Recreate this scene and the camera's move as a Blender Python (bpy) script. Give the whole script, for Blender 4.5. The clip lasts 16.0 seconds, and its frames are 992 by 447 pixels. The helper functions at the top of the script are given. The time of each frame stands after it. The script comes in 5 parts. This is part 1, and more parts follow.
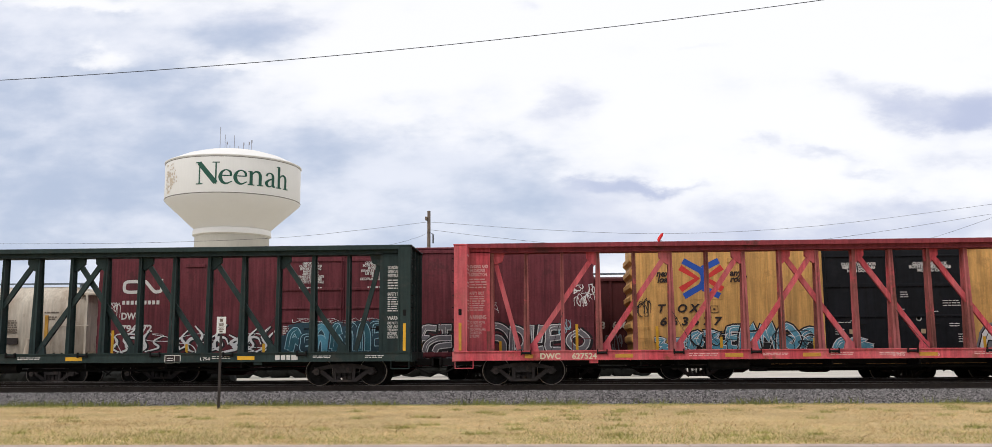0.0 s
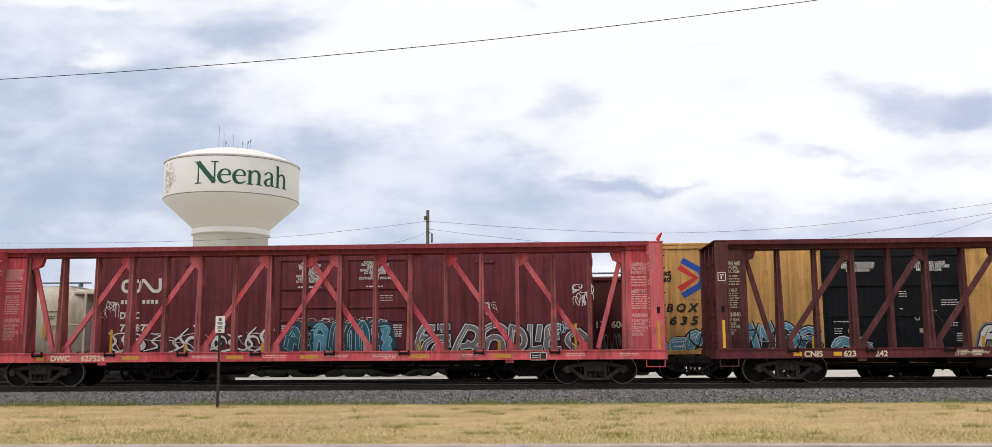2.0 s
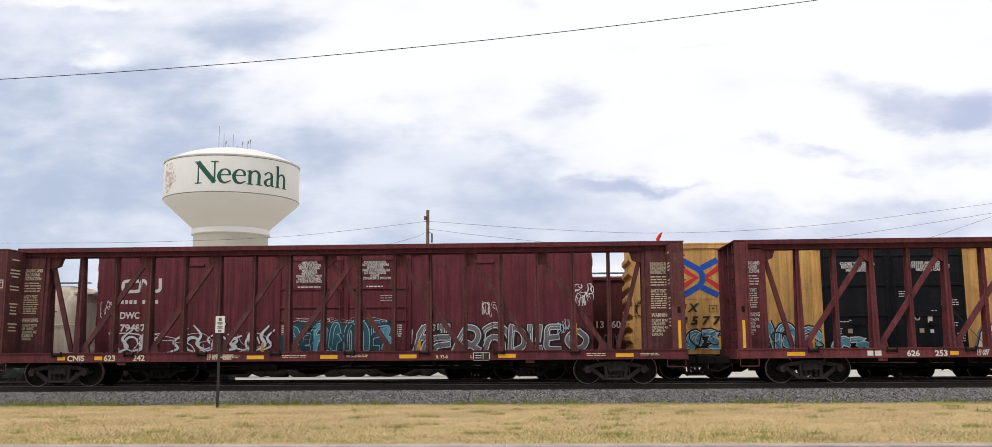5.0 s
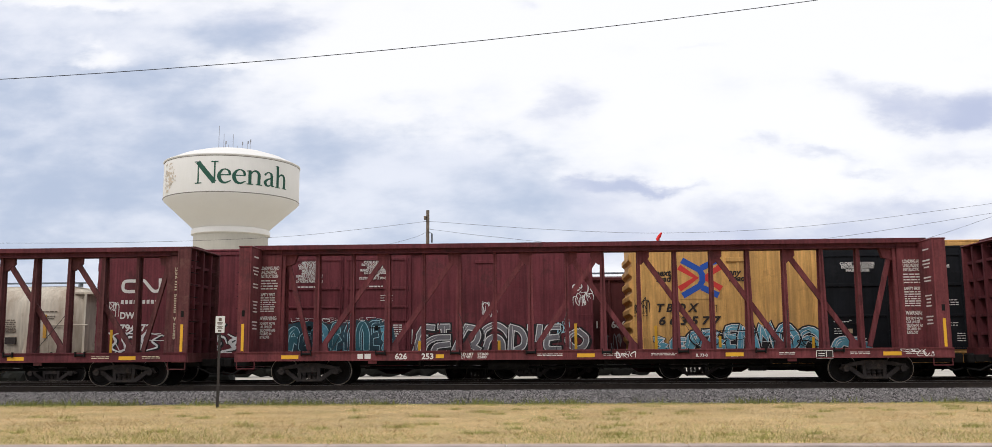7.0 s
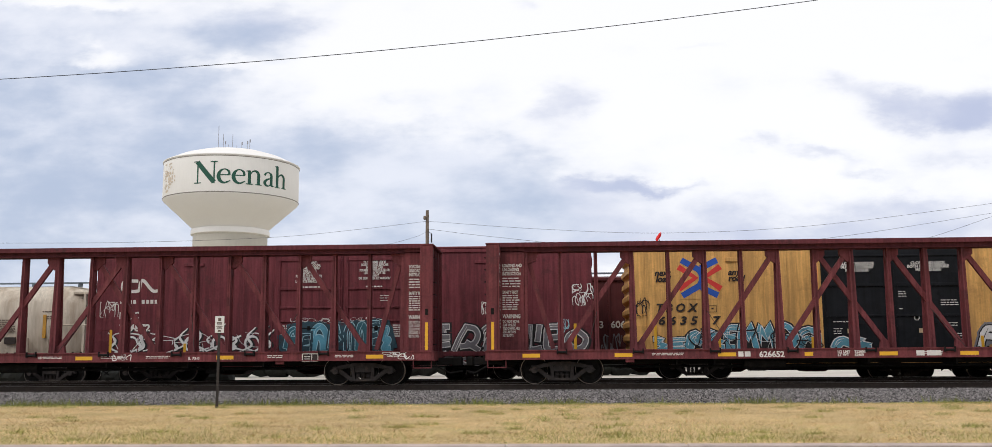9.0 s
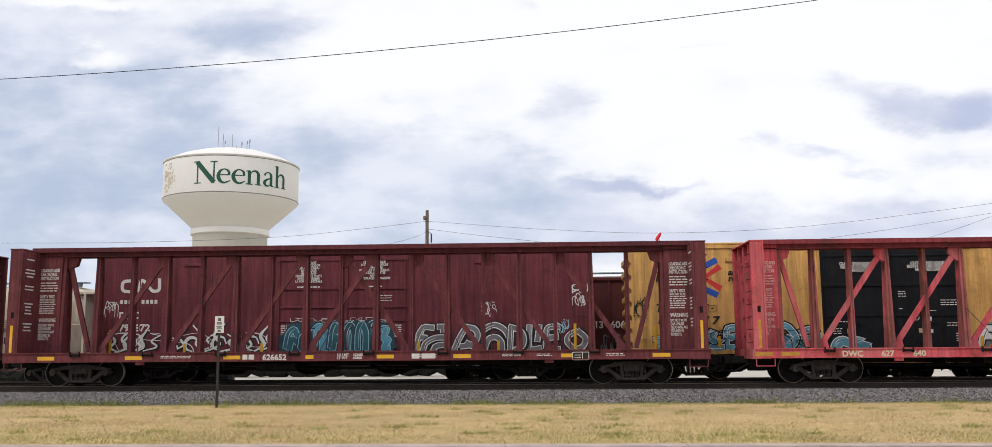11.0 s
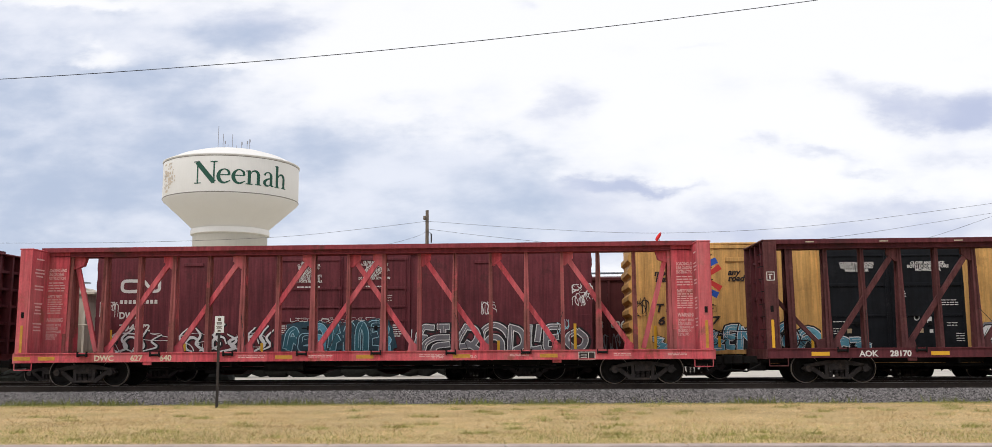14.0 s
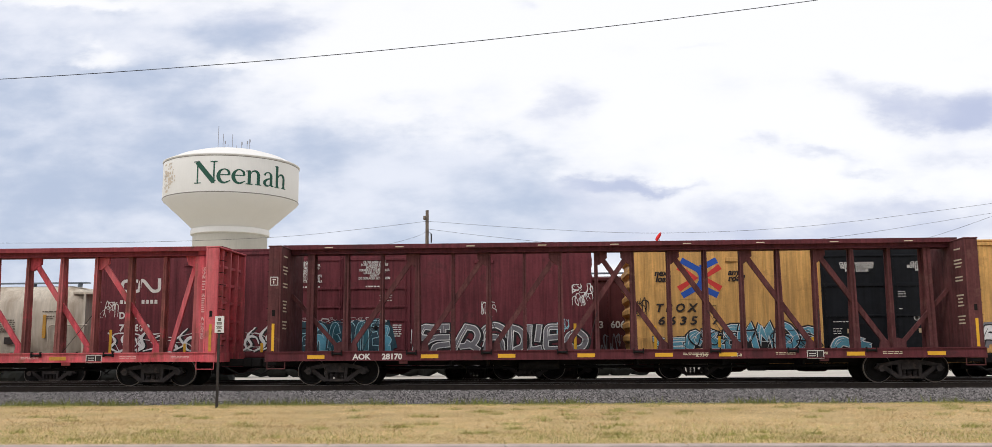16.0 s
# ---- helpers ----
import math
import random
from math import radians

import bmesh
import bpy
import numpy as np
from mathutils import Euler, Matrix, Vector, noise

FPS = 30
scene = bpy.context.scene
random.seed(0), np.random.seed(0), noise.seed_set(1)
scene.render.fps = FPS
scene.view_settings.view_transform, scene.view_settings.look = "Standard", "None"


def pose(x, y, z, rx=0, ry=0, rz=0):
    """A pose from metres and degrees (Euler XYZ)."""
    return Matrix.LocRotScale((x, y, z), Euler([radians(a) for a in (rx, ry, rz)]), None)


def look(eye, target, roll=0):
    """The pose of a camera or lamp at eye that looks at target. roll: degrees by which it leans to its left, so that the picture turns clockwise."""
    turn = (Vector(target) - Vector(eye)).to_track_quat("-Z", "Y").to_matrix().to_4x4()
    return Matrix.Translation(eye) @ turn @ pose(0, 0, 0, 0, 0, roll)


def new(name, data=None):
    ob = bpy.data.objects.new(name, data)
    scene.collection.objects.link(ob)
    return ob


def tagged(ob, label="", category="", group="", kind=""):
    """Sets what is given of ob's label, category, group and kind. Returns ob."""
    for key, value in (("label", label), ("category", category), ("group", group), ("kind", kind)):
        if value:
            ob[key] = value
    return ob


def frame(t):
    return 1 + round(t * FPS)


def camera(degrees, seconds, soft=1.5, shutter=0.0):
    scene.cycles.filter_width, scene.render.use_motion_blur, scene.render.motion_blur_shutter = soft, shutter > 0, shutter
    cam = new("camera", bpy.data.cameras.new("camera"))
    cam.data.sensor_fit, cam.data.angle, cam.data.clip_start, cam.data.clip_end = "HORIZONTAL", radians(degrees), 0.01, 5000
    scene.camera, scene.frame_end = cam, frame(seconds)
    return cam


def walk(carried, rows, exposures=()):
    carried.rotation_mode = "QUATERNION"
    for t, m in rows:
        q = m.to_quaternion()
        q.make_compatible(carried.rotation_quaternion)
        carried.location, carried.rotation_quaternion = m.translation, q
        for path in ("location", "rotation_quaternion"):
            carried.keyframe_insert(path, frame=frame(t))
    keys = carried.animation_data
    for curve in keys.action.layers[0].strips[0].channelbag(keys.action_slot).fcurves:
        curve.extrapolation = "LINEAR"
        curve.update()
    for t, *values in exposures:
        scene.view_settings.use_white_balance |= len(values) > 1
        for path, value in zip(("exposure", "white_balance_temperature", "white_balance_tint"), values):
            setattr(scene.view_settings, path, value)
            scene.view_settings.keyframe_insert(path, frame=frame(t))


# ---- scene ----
EYE = Vector((0, -31.108, 1.1035))


def aim(dx, dy):
    """Turn of the camera: dx, dy are small shifts of the view in fiftieths of a degree or so."""
    yaw, pitch = 0.0486 + dx / 1456.3, 0.1365 + dy / 1456.3
    way = Vector((-math.sin(yaw) * math.cos(pitch), math.cos(yaw) * math.cos(pitch), math.sin(pitch)))
    return look(EYE, EYE + way * 10, -0.378)


cam = camera(56.592, 16.0, soft=0.5)
walk(cam, [(0.0, aim(1.8, 1.0)), (0.5, aim(1.0, 0.6)), (1.0, aim(0.4, 0.3)), (2.0, aim(0, 0)), (5.0, aim(0, 0)), (8.0, aim(-0.1, 0)),
           (9.2, aim(-0.8, 0)), (12.0, aim(-1.0, 0)), (16.0, aim(-1.0, 0))])

# ---- world and sun ----
SUN_EL, SUN_AZ = radians(50), radians(215)   # high, behind the viewer and to the left
world = bpy.data.worlds.new("world")
scene.world = world
world.use_nodes = True
wn, wl = world.node_tree.nodes, world.node_tree.links
wn.clear()


def wnode(kind, **kw):
    n = wn.new(kind)
    for k, v in kw.items():
        n.inputs[k].default_value = v
    return n


def wmath(op, a, b=None, clamp=False):
    n = wn.new("ShaderNodeMath")
    n.operation, n.use_clamp = op, clamp
    for i, v in enumerate((a, b)):
        if v is None:
            continue
        if isinstance(v, (int, float)):
            n.inputs[i].default_value = v
        else:
            wl.new(v, n.inputs[i])
    return n.outputs[0]


def wmix(fac, a, b):
    n = wn.new("ShaderNodeMix")
    n.data_type = "RGBA"
    for sock, v in ((n.inputs["Factor"], fac), (n.inputs["A"], a), (n.inputs["B"], b)):
        if isinstance(v, (int, float, tuple)):
            sock.default_value = v
        else:
            wl.new(v, sock)
    return n.outputs["Result"]


sky = wn.new("ShaderNodeTexSky")
sky.sky_type, sky.sun_disc, sky.sun_elevation, sky.sun_rotation = "NISHITA", False, SUN_EL, SUN_AZ
sky_col = wn.new("ShaderNodeVectorMath")
sky_col.operation = "SCALE"
sky_col.inputs["Scale"].default_value = 0.11
wl.new(sky.outputs[0], sky_col.inputs[0])
tc = wn.new("ShaderNodeTexCoord")
sep = wn.new("ShaderNodeSeparateXYZ")
wl.new(tc.outputs["Generated"], sep.inputs[0])
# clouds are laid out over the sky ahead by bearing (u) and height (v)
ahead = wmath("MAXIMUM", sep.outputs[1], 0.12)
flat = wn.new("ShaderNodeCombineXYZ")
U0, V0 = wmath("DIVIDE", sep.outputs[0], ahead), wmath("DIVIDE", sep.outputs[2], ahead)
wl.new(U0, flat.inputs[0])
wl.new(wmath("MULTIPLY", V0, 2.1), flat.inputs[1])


def wnoise(scale, detail, offset, rough=0.55, vec=flat):
    m = wn.new("ShaderNodeMapping")
    m.inputs["Location"].default_value = offset
    wl.new(vec.outputs[0], m.inputs[0])
    n = wnode("ShaderNodeTexNoise", Scale=scale, Detail=detail, Roughness=rough)
    wl.new(m.outputs[0], n.inputs["Vector"])
    return n.outputs[0]


def wramp(fac, lo, hi):
    n = wn.new("ShaderNodeMapRange")
    n.interpolation_type = "SMOOTHERSTEP"
    n.inputs["From Min"].default_value, n.inputs["From Max"].default_value = lo, hi
    wl.new(fac, n.inputs["Value"])
    return n.outputs[0]


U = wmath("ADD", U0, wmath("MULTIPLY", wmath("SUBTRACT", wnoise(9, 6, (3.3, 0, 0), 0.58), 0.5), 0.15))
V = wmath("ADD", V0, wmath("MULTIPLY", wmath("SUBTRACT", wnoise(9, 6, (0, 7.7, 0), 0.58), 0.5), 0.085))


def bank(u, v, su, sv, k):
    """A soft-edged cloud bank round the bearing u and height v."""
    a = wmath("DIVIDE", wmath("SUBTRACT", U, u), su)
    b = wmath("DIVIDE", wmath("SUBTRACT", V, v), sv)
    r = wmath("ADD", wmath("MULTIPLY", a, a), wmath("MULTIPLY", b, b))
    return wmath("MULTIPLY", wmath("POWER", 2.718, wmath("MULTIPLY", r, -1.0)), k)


def total(*terms):
    s = terms[0]
    for t_ in terms[1:]:
        s = wmath("ADD", s, t_)
    return s


grain = wmath("SUBTRACT", wnoise(5.5, 8, (1.2, 4.4, 0), 0.54), 0.5)
fine = wmath("SUBTRACT", wnoise(14, 6, (6.0, 2.0, 0), 0.52), 0.5)
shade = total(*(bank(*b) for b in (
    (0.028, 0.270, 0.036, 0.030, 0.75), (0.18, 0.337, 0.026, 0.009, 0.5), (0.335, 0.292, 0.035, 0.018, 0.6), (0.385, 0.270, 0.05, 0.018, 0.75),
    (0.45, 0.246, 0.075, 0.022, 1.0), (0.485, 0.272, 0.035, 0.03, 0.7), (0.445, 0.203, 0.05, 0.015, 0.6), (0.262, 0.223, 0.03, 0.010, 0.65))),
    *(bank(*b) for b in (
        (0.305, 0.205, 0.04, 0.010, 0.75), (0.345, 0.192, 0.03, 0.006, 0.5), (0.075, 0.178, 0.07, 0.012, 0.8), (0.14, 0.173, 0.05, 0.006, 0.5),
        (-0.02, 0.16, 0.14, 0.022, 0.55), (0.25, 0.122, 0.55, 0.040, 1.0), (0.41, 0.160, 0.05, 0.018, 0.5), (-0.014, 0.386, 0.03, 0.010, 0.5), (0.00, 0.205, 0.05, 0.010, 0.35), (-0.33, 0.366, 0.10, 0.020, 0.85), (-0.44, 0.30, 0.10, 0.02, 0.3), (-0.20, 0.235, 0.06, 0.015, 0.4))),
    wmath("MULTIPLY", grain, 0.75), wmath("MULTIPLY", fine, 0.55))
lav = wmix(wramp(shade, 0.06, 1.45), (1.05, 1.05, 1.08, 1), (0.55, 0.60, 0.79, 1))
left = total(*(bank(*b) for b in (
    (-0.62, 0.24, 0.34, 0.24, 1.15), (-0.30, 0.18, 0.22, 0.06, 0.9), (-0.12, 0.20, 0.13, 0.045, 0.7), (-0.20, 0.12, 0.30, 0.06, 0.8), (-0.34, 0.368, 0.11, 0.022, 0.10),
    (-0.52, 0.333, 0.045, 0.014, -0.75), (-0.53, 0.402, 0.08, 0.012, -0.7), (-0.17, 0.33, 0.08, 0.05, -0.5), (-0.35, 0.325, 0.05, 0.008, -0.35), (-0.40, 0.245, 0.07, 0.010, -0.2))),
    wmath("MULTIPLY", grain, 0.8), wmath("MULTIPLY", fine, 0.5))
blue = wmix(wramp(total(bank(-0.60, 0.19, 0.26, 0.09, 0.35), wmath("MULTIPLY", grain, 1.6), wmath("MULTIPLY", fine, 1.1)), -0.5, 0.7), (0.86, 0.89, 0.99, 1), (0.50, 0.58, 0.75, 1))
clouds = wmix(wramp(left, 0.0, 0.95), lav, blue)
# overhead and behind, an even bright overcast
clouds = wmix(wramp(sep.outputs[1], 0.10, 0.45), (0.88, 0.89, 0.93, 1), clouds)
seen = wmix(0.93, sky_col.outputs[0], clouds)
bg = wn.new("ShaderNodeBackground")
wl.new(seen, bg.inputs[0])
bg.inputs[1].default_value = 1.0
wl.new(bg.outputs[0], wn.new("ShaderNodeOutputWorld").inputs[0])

sun = new("sun", bpy.data.lights.new("sun", "SUN"))
sun.data.energy, sun.data.angle, sun.data.color = 1.2, radians(14), (1.0, 0.96, 0.9)
sun.matrix_world = look(Vector((math.sin(SUN_AZ) * math.cos(SUN_EL), math.cos(SUN_AZ) * math.cos(SUN_EL), math.sin(SUN_EL))) * 50, (0, 0, 0))
scene.view_settings.exposure = 0.0


# ---- materials ----
def mat(name, base, rough=0.7, metal=0.0, vary=0.0, scale=3.0, bump=0.0, fine=40.0, wear=None, wear_amount=0.0, wear_scale=1.5,
        streak=0.0, island=0.0, dirt=None, dirt_amount=0.0, spec=0.5):
    """A painted or natural surface: base colour, broad and fine variation, patches of wear, streaks that run down, dirt."""
    m = bpy.data.materials.new(name)
    m.use_nodes = True
    n, l = m.node_tree.nodes, m.node_tree.links
    bs = n["Principled BSDF"]
    bs.inputs["Roughness"].default_value, bs.inputs["Metallic"].default_value = rough, metal
    bs.inputs["Specular IOR Level"].default_value = spec
    co = n.new("ShaderNodeTexCoord")

    def tex(sc, detail=5, stretch=None, rough_=0.6):
        t = n.new("ShaderNodeTexNoise")
        t.inputs["Scale"].default_value, t.inputs["Detail"].default_value, t.inputs["Roughness"].default_value = sc, detail, rough_
        if stretch:
            mp = n.new("ShaderNodeMapping")
            mp.inputs["Scale"].default_value = stretch
            l.new(co.outputs["Object"], mp.inputs[0])
            l.new(mp.outputs[0], t.inputs["Vector"])
        else:
            l.new(co.outputs["Object"], t.inputs["Vector"])
        return t.outputs[0]

    def rng(v, a, b, c=0.0, d=1.0):
        r = n.new("ShaderNodeMapRange")
        r.inputs["From Min"].default_value, r.inputs["From Max"].default_value = a, b
        r.inputs["To Min"].default_value, r.inputs["To Max"].default_value = c, d
        l.new(v, r.inputs["Value"])
        return r.outputs[0]

    def mix(fac, a, b, blend="MIX"):
        x = n.new("ShaderNodeMix")
        x.data_type, x.blend_type = "RGBA", blend
        for sock, v in ((x.inputs["Factor"], fac), (x.inputs["A"], a), (x.inputs["B"], b)):
            if isinstance(v, (int, float)):
                sock.default_value = v
            elif isinstance(v, tuple):
                sock.default_value = (*v, 1)[:4]
            else:
                l.new(v, sock)
        return x.outputs["Result"]

    def gain(col, v):
        x = n.new("ShaderNodeVectorMath")
        x.operation = "SCALE"
        if isinstance(col, tuple):
            x.inputs[0].default_value = col
        else:
            l.new(col, x.inputs[0])
        l.new(v, x.inputs["Scale"])
        return x.outputs[0]

    col = base
    if vary:
        col = gain(col, rng(tex(scale), 0.3, 0.7, 1 - vary, 1 + vary))
        col = gain(col, rng(tex(fine), 0.3, 0.7, 1 - vary * 0.6, 1 + vary * 0.6))
    if streak:
        col = gain(col, rng(tex(1.0, 4, (9, 9, 0.5)), 0.35, 0.65, 1 - streak, 1 + streak * 0.7))
    if wear:
        col = mix(rng(tex(wear_scale, 8, None, 0.72), 0.56, 0.64, 0, wear_amount), col, wear)
    if dirt:
        col = mix(rng(tex(0.8, 6, (1.5, 1.5, 0.35)), 0.42, 0.68, 0, dirt_amount), col, dirt)
    if island:
        g = n.new("ShaderNodeNewGeometry")
        col = gain(col, rng(g.outputs["Random Per Island"], 0, 1, 1 - island, 1 + island))
    if isinstance(col, tuple):
        bs.inputs["Base Color"].default_value = (*col, 1)
    else:
        l.new(col, bs.inputs["Base Color"])
    if rough < 0.95:
        l.new(rng(tex(scale * 3), 0.3, 0.7, max(rough - 0.12, 0.03), min(rough + 0.12, 1)), bs.inputs["Roughness"])
    if bump:
        b = n.new("ShaderNodeBump")
        b.inputs["Strength"].default_value, b.inputs["Distance"].default_value = bump, 0.02
        l.new(tex(fine), b.inputs["Height"])
        l.new(b.outputs[0], bs.inputs["Normal"])
    return m


RUST = (0.13, 0.055, 0.03)
M = dict(
    red_top=mat("sooty_red_paint", (0.25, 0.045, 0.055), 0.75, vary=0.16, scale=1.2, streak=0.2, wear=(0.10, 0.040, 0.035), wear_amount=0.8, wear_scale=0.9, spec=0.2),
    brown_top=mat("sooty_brown_paint", (0.115, 0.029, 0.036), 0.75, vary=0.18, scale=1.2, streak=0.25, wear=(0.060, 0.026, 0.028), wear_amount=0.7, wear_scale=0.9, spec=0.2),
    red=mat("faded_red_paint", (0.54, 0.080, 0.100), 0.75, vary=0.22, scale=1.2, fine=15, streak=0.30, wear=(0.21, 0.070, 0.042), wear_amount=0.85, wear_scale=1.0, dirt=(0.66, 0.25, 0.25), dirt_amount=0.5, spec=0.2),
    red_worn=mat("rubbed_red_paint", (0.23, 0.080, 0.068), 0.8, vary=0.28, scale=1.5, fine=15, streak=0.3, wear=(0.56, 0.085, 0.105), wear_amount=1.0, wear_scale=0.75, dirt=(0.60, 0.16, 0.17), dirt_amount=0.75, spec=0.2),
    brown=mat("oxide_brown_paint", (0.150, 0.037, 0.042), 0.7, vary=0.24, scale=1.2, fine=15, streak=0.28, wear=(0.070, 0.024, 0.027), wear_amount=0.6, wear_scale=1.3, spec=0.25),
    brown_b=mat("rusty_brown_paint", (0.112, 0.037, 0.038), 0.75, vary=0.26, scale=1.2, fine=15, streak=0.3, wear=(0.150, 0.066, 0.058), wear_amount=0.6, wear_scale=1.6, spec=0.25),
    green=mat("dark_green_paint", (0.018, 0.034, 0.032), 0.6, vary=0.2, scale=1.2, streak=0.2, wear=(0.05, 0.045, 0.038), wear_amount=0.5, spec=0.3),
    maroon=mat("maroon_paint", (0.150, 0.032, 0.041), 0.65, vary=0.20, scale=0.9, fine=14, streak=0.30, wear=(0.05, 0.022, 0.022), wear_amount=0.5, wear_scale=0.9, spec=0.25),
    maroon_b=mat("hopper_maroon_paint", (0.085, 0.020, 0.022), 0.65, vary=0.13, scale=0.9, streak=0.18, spec=0.25),
    yellow=mat("weathered_yellow_paint", (0.68, 0.38, 0.125), 0.65, vary=0.13, scale=0.9, fine=14, streak=0.26, wear=(0.30, 0.16, 0.06), wear_amount=0.35, wear_scale=1.2, dirt=(0.33, 0.19, 0.075), dirt_amount=0.4, spec=0.25),
    black=mat("black_door_paint", (0.008, 0.009, 0.012), 0.6, vary=0.25, scale=1.3, streak=0.25, wear=(0.018, 0.018, 0.021), wear_amount=0.5, spec=0.2),
    hopper=mat("dusty_white_paint", (0.66, 0.59, 0.49), 0.7, vary=0.08, scale=1.1, streak=0.16, wear=(0.38, 0.31, 0.24), wear_amount=0.6, wear_scale=0.8, dirt=(0.33, 0.24, 0.17), dirt_amount=0.75, spec=0.25),
    steel_dark=mat("grimy_black_steel", (0.009, 0.008, 0.008), 0.8, vary=0.3, scale=4, wear=(0.026, 0.023, 0.019), wear_amount=0.6, wear_scale=3, spec=0.2),
    truck=mat("brown_grime_cast_steel", (0.040, 0.034, 0.033), 0.85, vary=0.35, scale=4, fine=14, wear=(0.085, 0.065, 0.055), wear_amount=0.7, wear_scale=3, spec=0.2),
    tread=mat("worn_wheel_rim", (0.30, 0.26, 0.23), 0.45, 0.8, vary=0.2, scale=6),
    railtop=mat("polished_rail_head", (0.30, 0.28, 0.27), 0.35, 0.9, vary=0.2, scale=3),
    rail=mat("rusty_rail_web", (0.028, 0.019, 0.015), 0.85, vary=0.3, scale=5),
    tie=mat("creosoted_tie_wood", (0.026, 0.021, 0.018), 0.9, vary=0.3, scale=5, bump=0.4),
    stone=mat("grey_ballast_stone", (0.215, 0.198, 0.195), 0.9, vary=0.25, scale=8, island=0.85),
    # bed is darker than the stones: the shade under the cars is in its colour
    ballast=mat("shade_dark_bed", (0.045, 0.040, 0.040), 0.95, vary=0.5, scale=9, fine=45, bump=0.8),
    grass=mat("dry_grass_soil", (0.47, 0.345, 0.17), 0.95, vary=0.22, scale=0.8, fine=25, bump=0.6, wear=(0.36, 0.31, 0.12), wear_amount=0.4, wear_scale=0.7),
    blade=mat("dry_grass_blade", (0.72, 0.54, 0.29), 0.9, vary=0.22, scale=0.7, island=0.30, wear=(0.42, 0.29, 0.13), wear_amount=0.5, wear_scale=1.1, dirt=(0.45, 0.40, 0.15), dirt_amount=0.55),
    blade_f=mat("weed_blade", (0.17, 0.19, 0.05), 0.9, vary=0.2, scale=0.7, island=0.4),
    thatch=mat("brown_thatch_blade", (0.46, 0.31, 0.14), 0.9, vary=0.2, scale=0.7, island=0.4),
    blade_g=mat("green_grass_blade", (0.34, 0.33, 0.10), 0.9, vary=0.2, scale=0.7, island=0.4),
    asphalt=mat("asphalt", (0.055, 0.055, 0.057), 0.9, vary=0.2, scale=1.5, bump=0.4, fine=80),
    concrete=mat("weathered_concrete", (0.46, 0.37, 0.335), 0.9, vary=0.15, scale=2, bump=0.3, fine=60, wear=(0.30, 0.26, 0.235), wear_amount=0.6),
    lot=mat("pale_gravel_lot", (0.50, 0.46, 0.40), 0.95, vary=0.15, scale=0.4, bump=0.3, fine=20),
    field=mat("far_ground", (0.16, 0.17, 0.08), 0.95, vary=0.3, scale=0.05, fine=0.5),
    # mostly hidden ground, toned to bounce neutral light onto the tower's underside
    bounce_field=mat("far_bounce_ground", (0.40, 0.36, 0.28), 0.95, vary=0.2, scale=0.05, fine=0.5),
    tower=mat("cream_tower_paint", (0.86, 0.835, 0.80), 0.6, vary=0.02, scale=0.3, streak=0.02, spec=0.3),
    tower_c=mat("tower_concrete", (0.52, 0.49, 0.43), 0.85, vary=0.06, scale=0.4, streak=0.05),
    ink_green=mat("dark_green_letter_paint", (0.012, 0.085, 0.055), 0.7, vary=0.08),
    ink_tan=mat("tan_tree_paint", (0.46, 0.34, 0.21), 0.7, vary=0.1),
    tree_paint=mat("pale_tan_tree_paint", (0.62, 0.52, 0.41), 0.7, vary=0.1),
    mast=mat("grey_mast_steel", (0.30, 0.30, 0.33), 0.6, vary=0.1),
    white=mat("white_stencil_paint", (0.68, 0.65, 0.62), 0.7, vary=0.1, scale=6, fine=60),
    pink=mat("faded_white_lettering", (0.72, 0.45, 0.43), 0.7, vary=0.12, scale=6, fine=60),
    cream=mat("cream_number_paint", (0.62, 0.55, 0.40), 0.7, vary=0.12, scale=6),
    ink=mat("black_lettering_paint", (0.020, 0.012, 0.010), 0.7, vary=0.1),
    mark=mat("yellow_reflector_strip", (0.75, 0.40, 0.02), 0.5, vary=0.08),
    mark_old=mat("grimy_yellow_reflector", (0.50, 0.25, 0.03), 0.6, vary=0.2, scale=6),
    blue=mat("blue_emblem_paint", (0.012, 0.08, 0.42), 0.6, vary=0.08),
    scarlet=mat("red_emblem_paint", (0.62, 0.035, 0.03), 0.6, vary=0.08),
    flag=mat("red_marker_flag", (0.85, 0.03, 0.03), 0.8, vary=0.08),
    wood=mat("grey_pole_wood", (0.17, 0.13, 0.10), 0.9, vary=0.2, scale=3, streak=0.2),
    wire=mat("black_cable", (0.02, 0.02, 0.022), 0.7, vary=0.1),
    # near-black so the added hedge shapes read as the shade under the cars
    hedge=mat("undercar_dark", (0.007, 0.008, 0.006), 0.9, vary=0.3, scale=2, island=0.5),
    post=mat("dark_sign_post", (0.03, 0.024, 0.022), 0.8, vary=0.2),
    sign=mat("white_sign_sheet", (0.72, 0.73, 0.71), 0.5, vary=0.04),
    sp_blue=mat("spray_blue", (0.10, 0.32, 0.44), 0.7, vary=0.3, scale=1.6),
    sp_sky=mat("spray_pale_blue", (0.13, 0.36, 0.46), 0.7, vary=0.35, scale=1.6, wear=(0.40, 0.60, 0.66), wear_amount=0.7, wear_scale=2.2, dirt=(0.04, 0.17, 0.26), dirt_amount=0.6),
    sp_navy=mat("spray_navy", (0.020, 0.060, 0.085), 0.7, vary=0.4, scale=1.6, wear=(0.07, 0.018, 0.024), wear_amount=0.7, wear_scale=2.5),
    sp_teal=mat("spray_dark_teal", (0.028, 0.125, 0.165), 0.7, vary=0.3, scale=1.6),
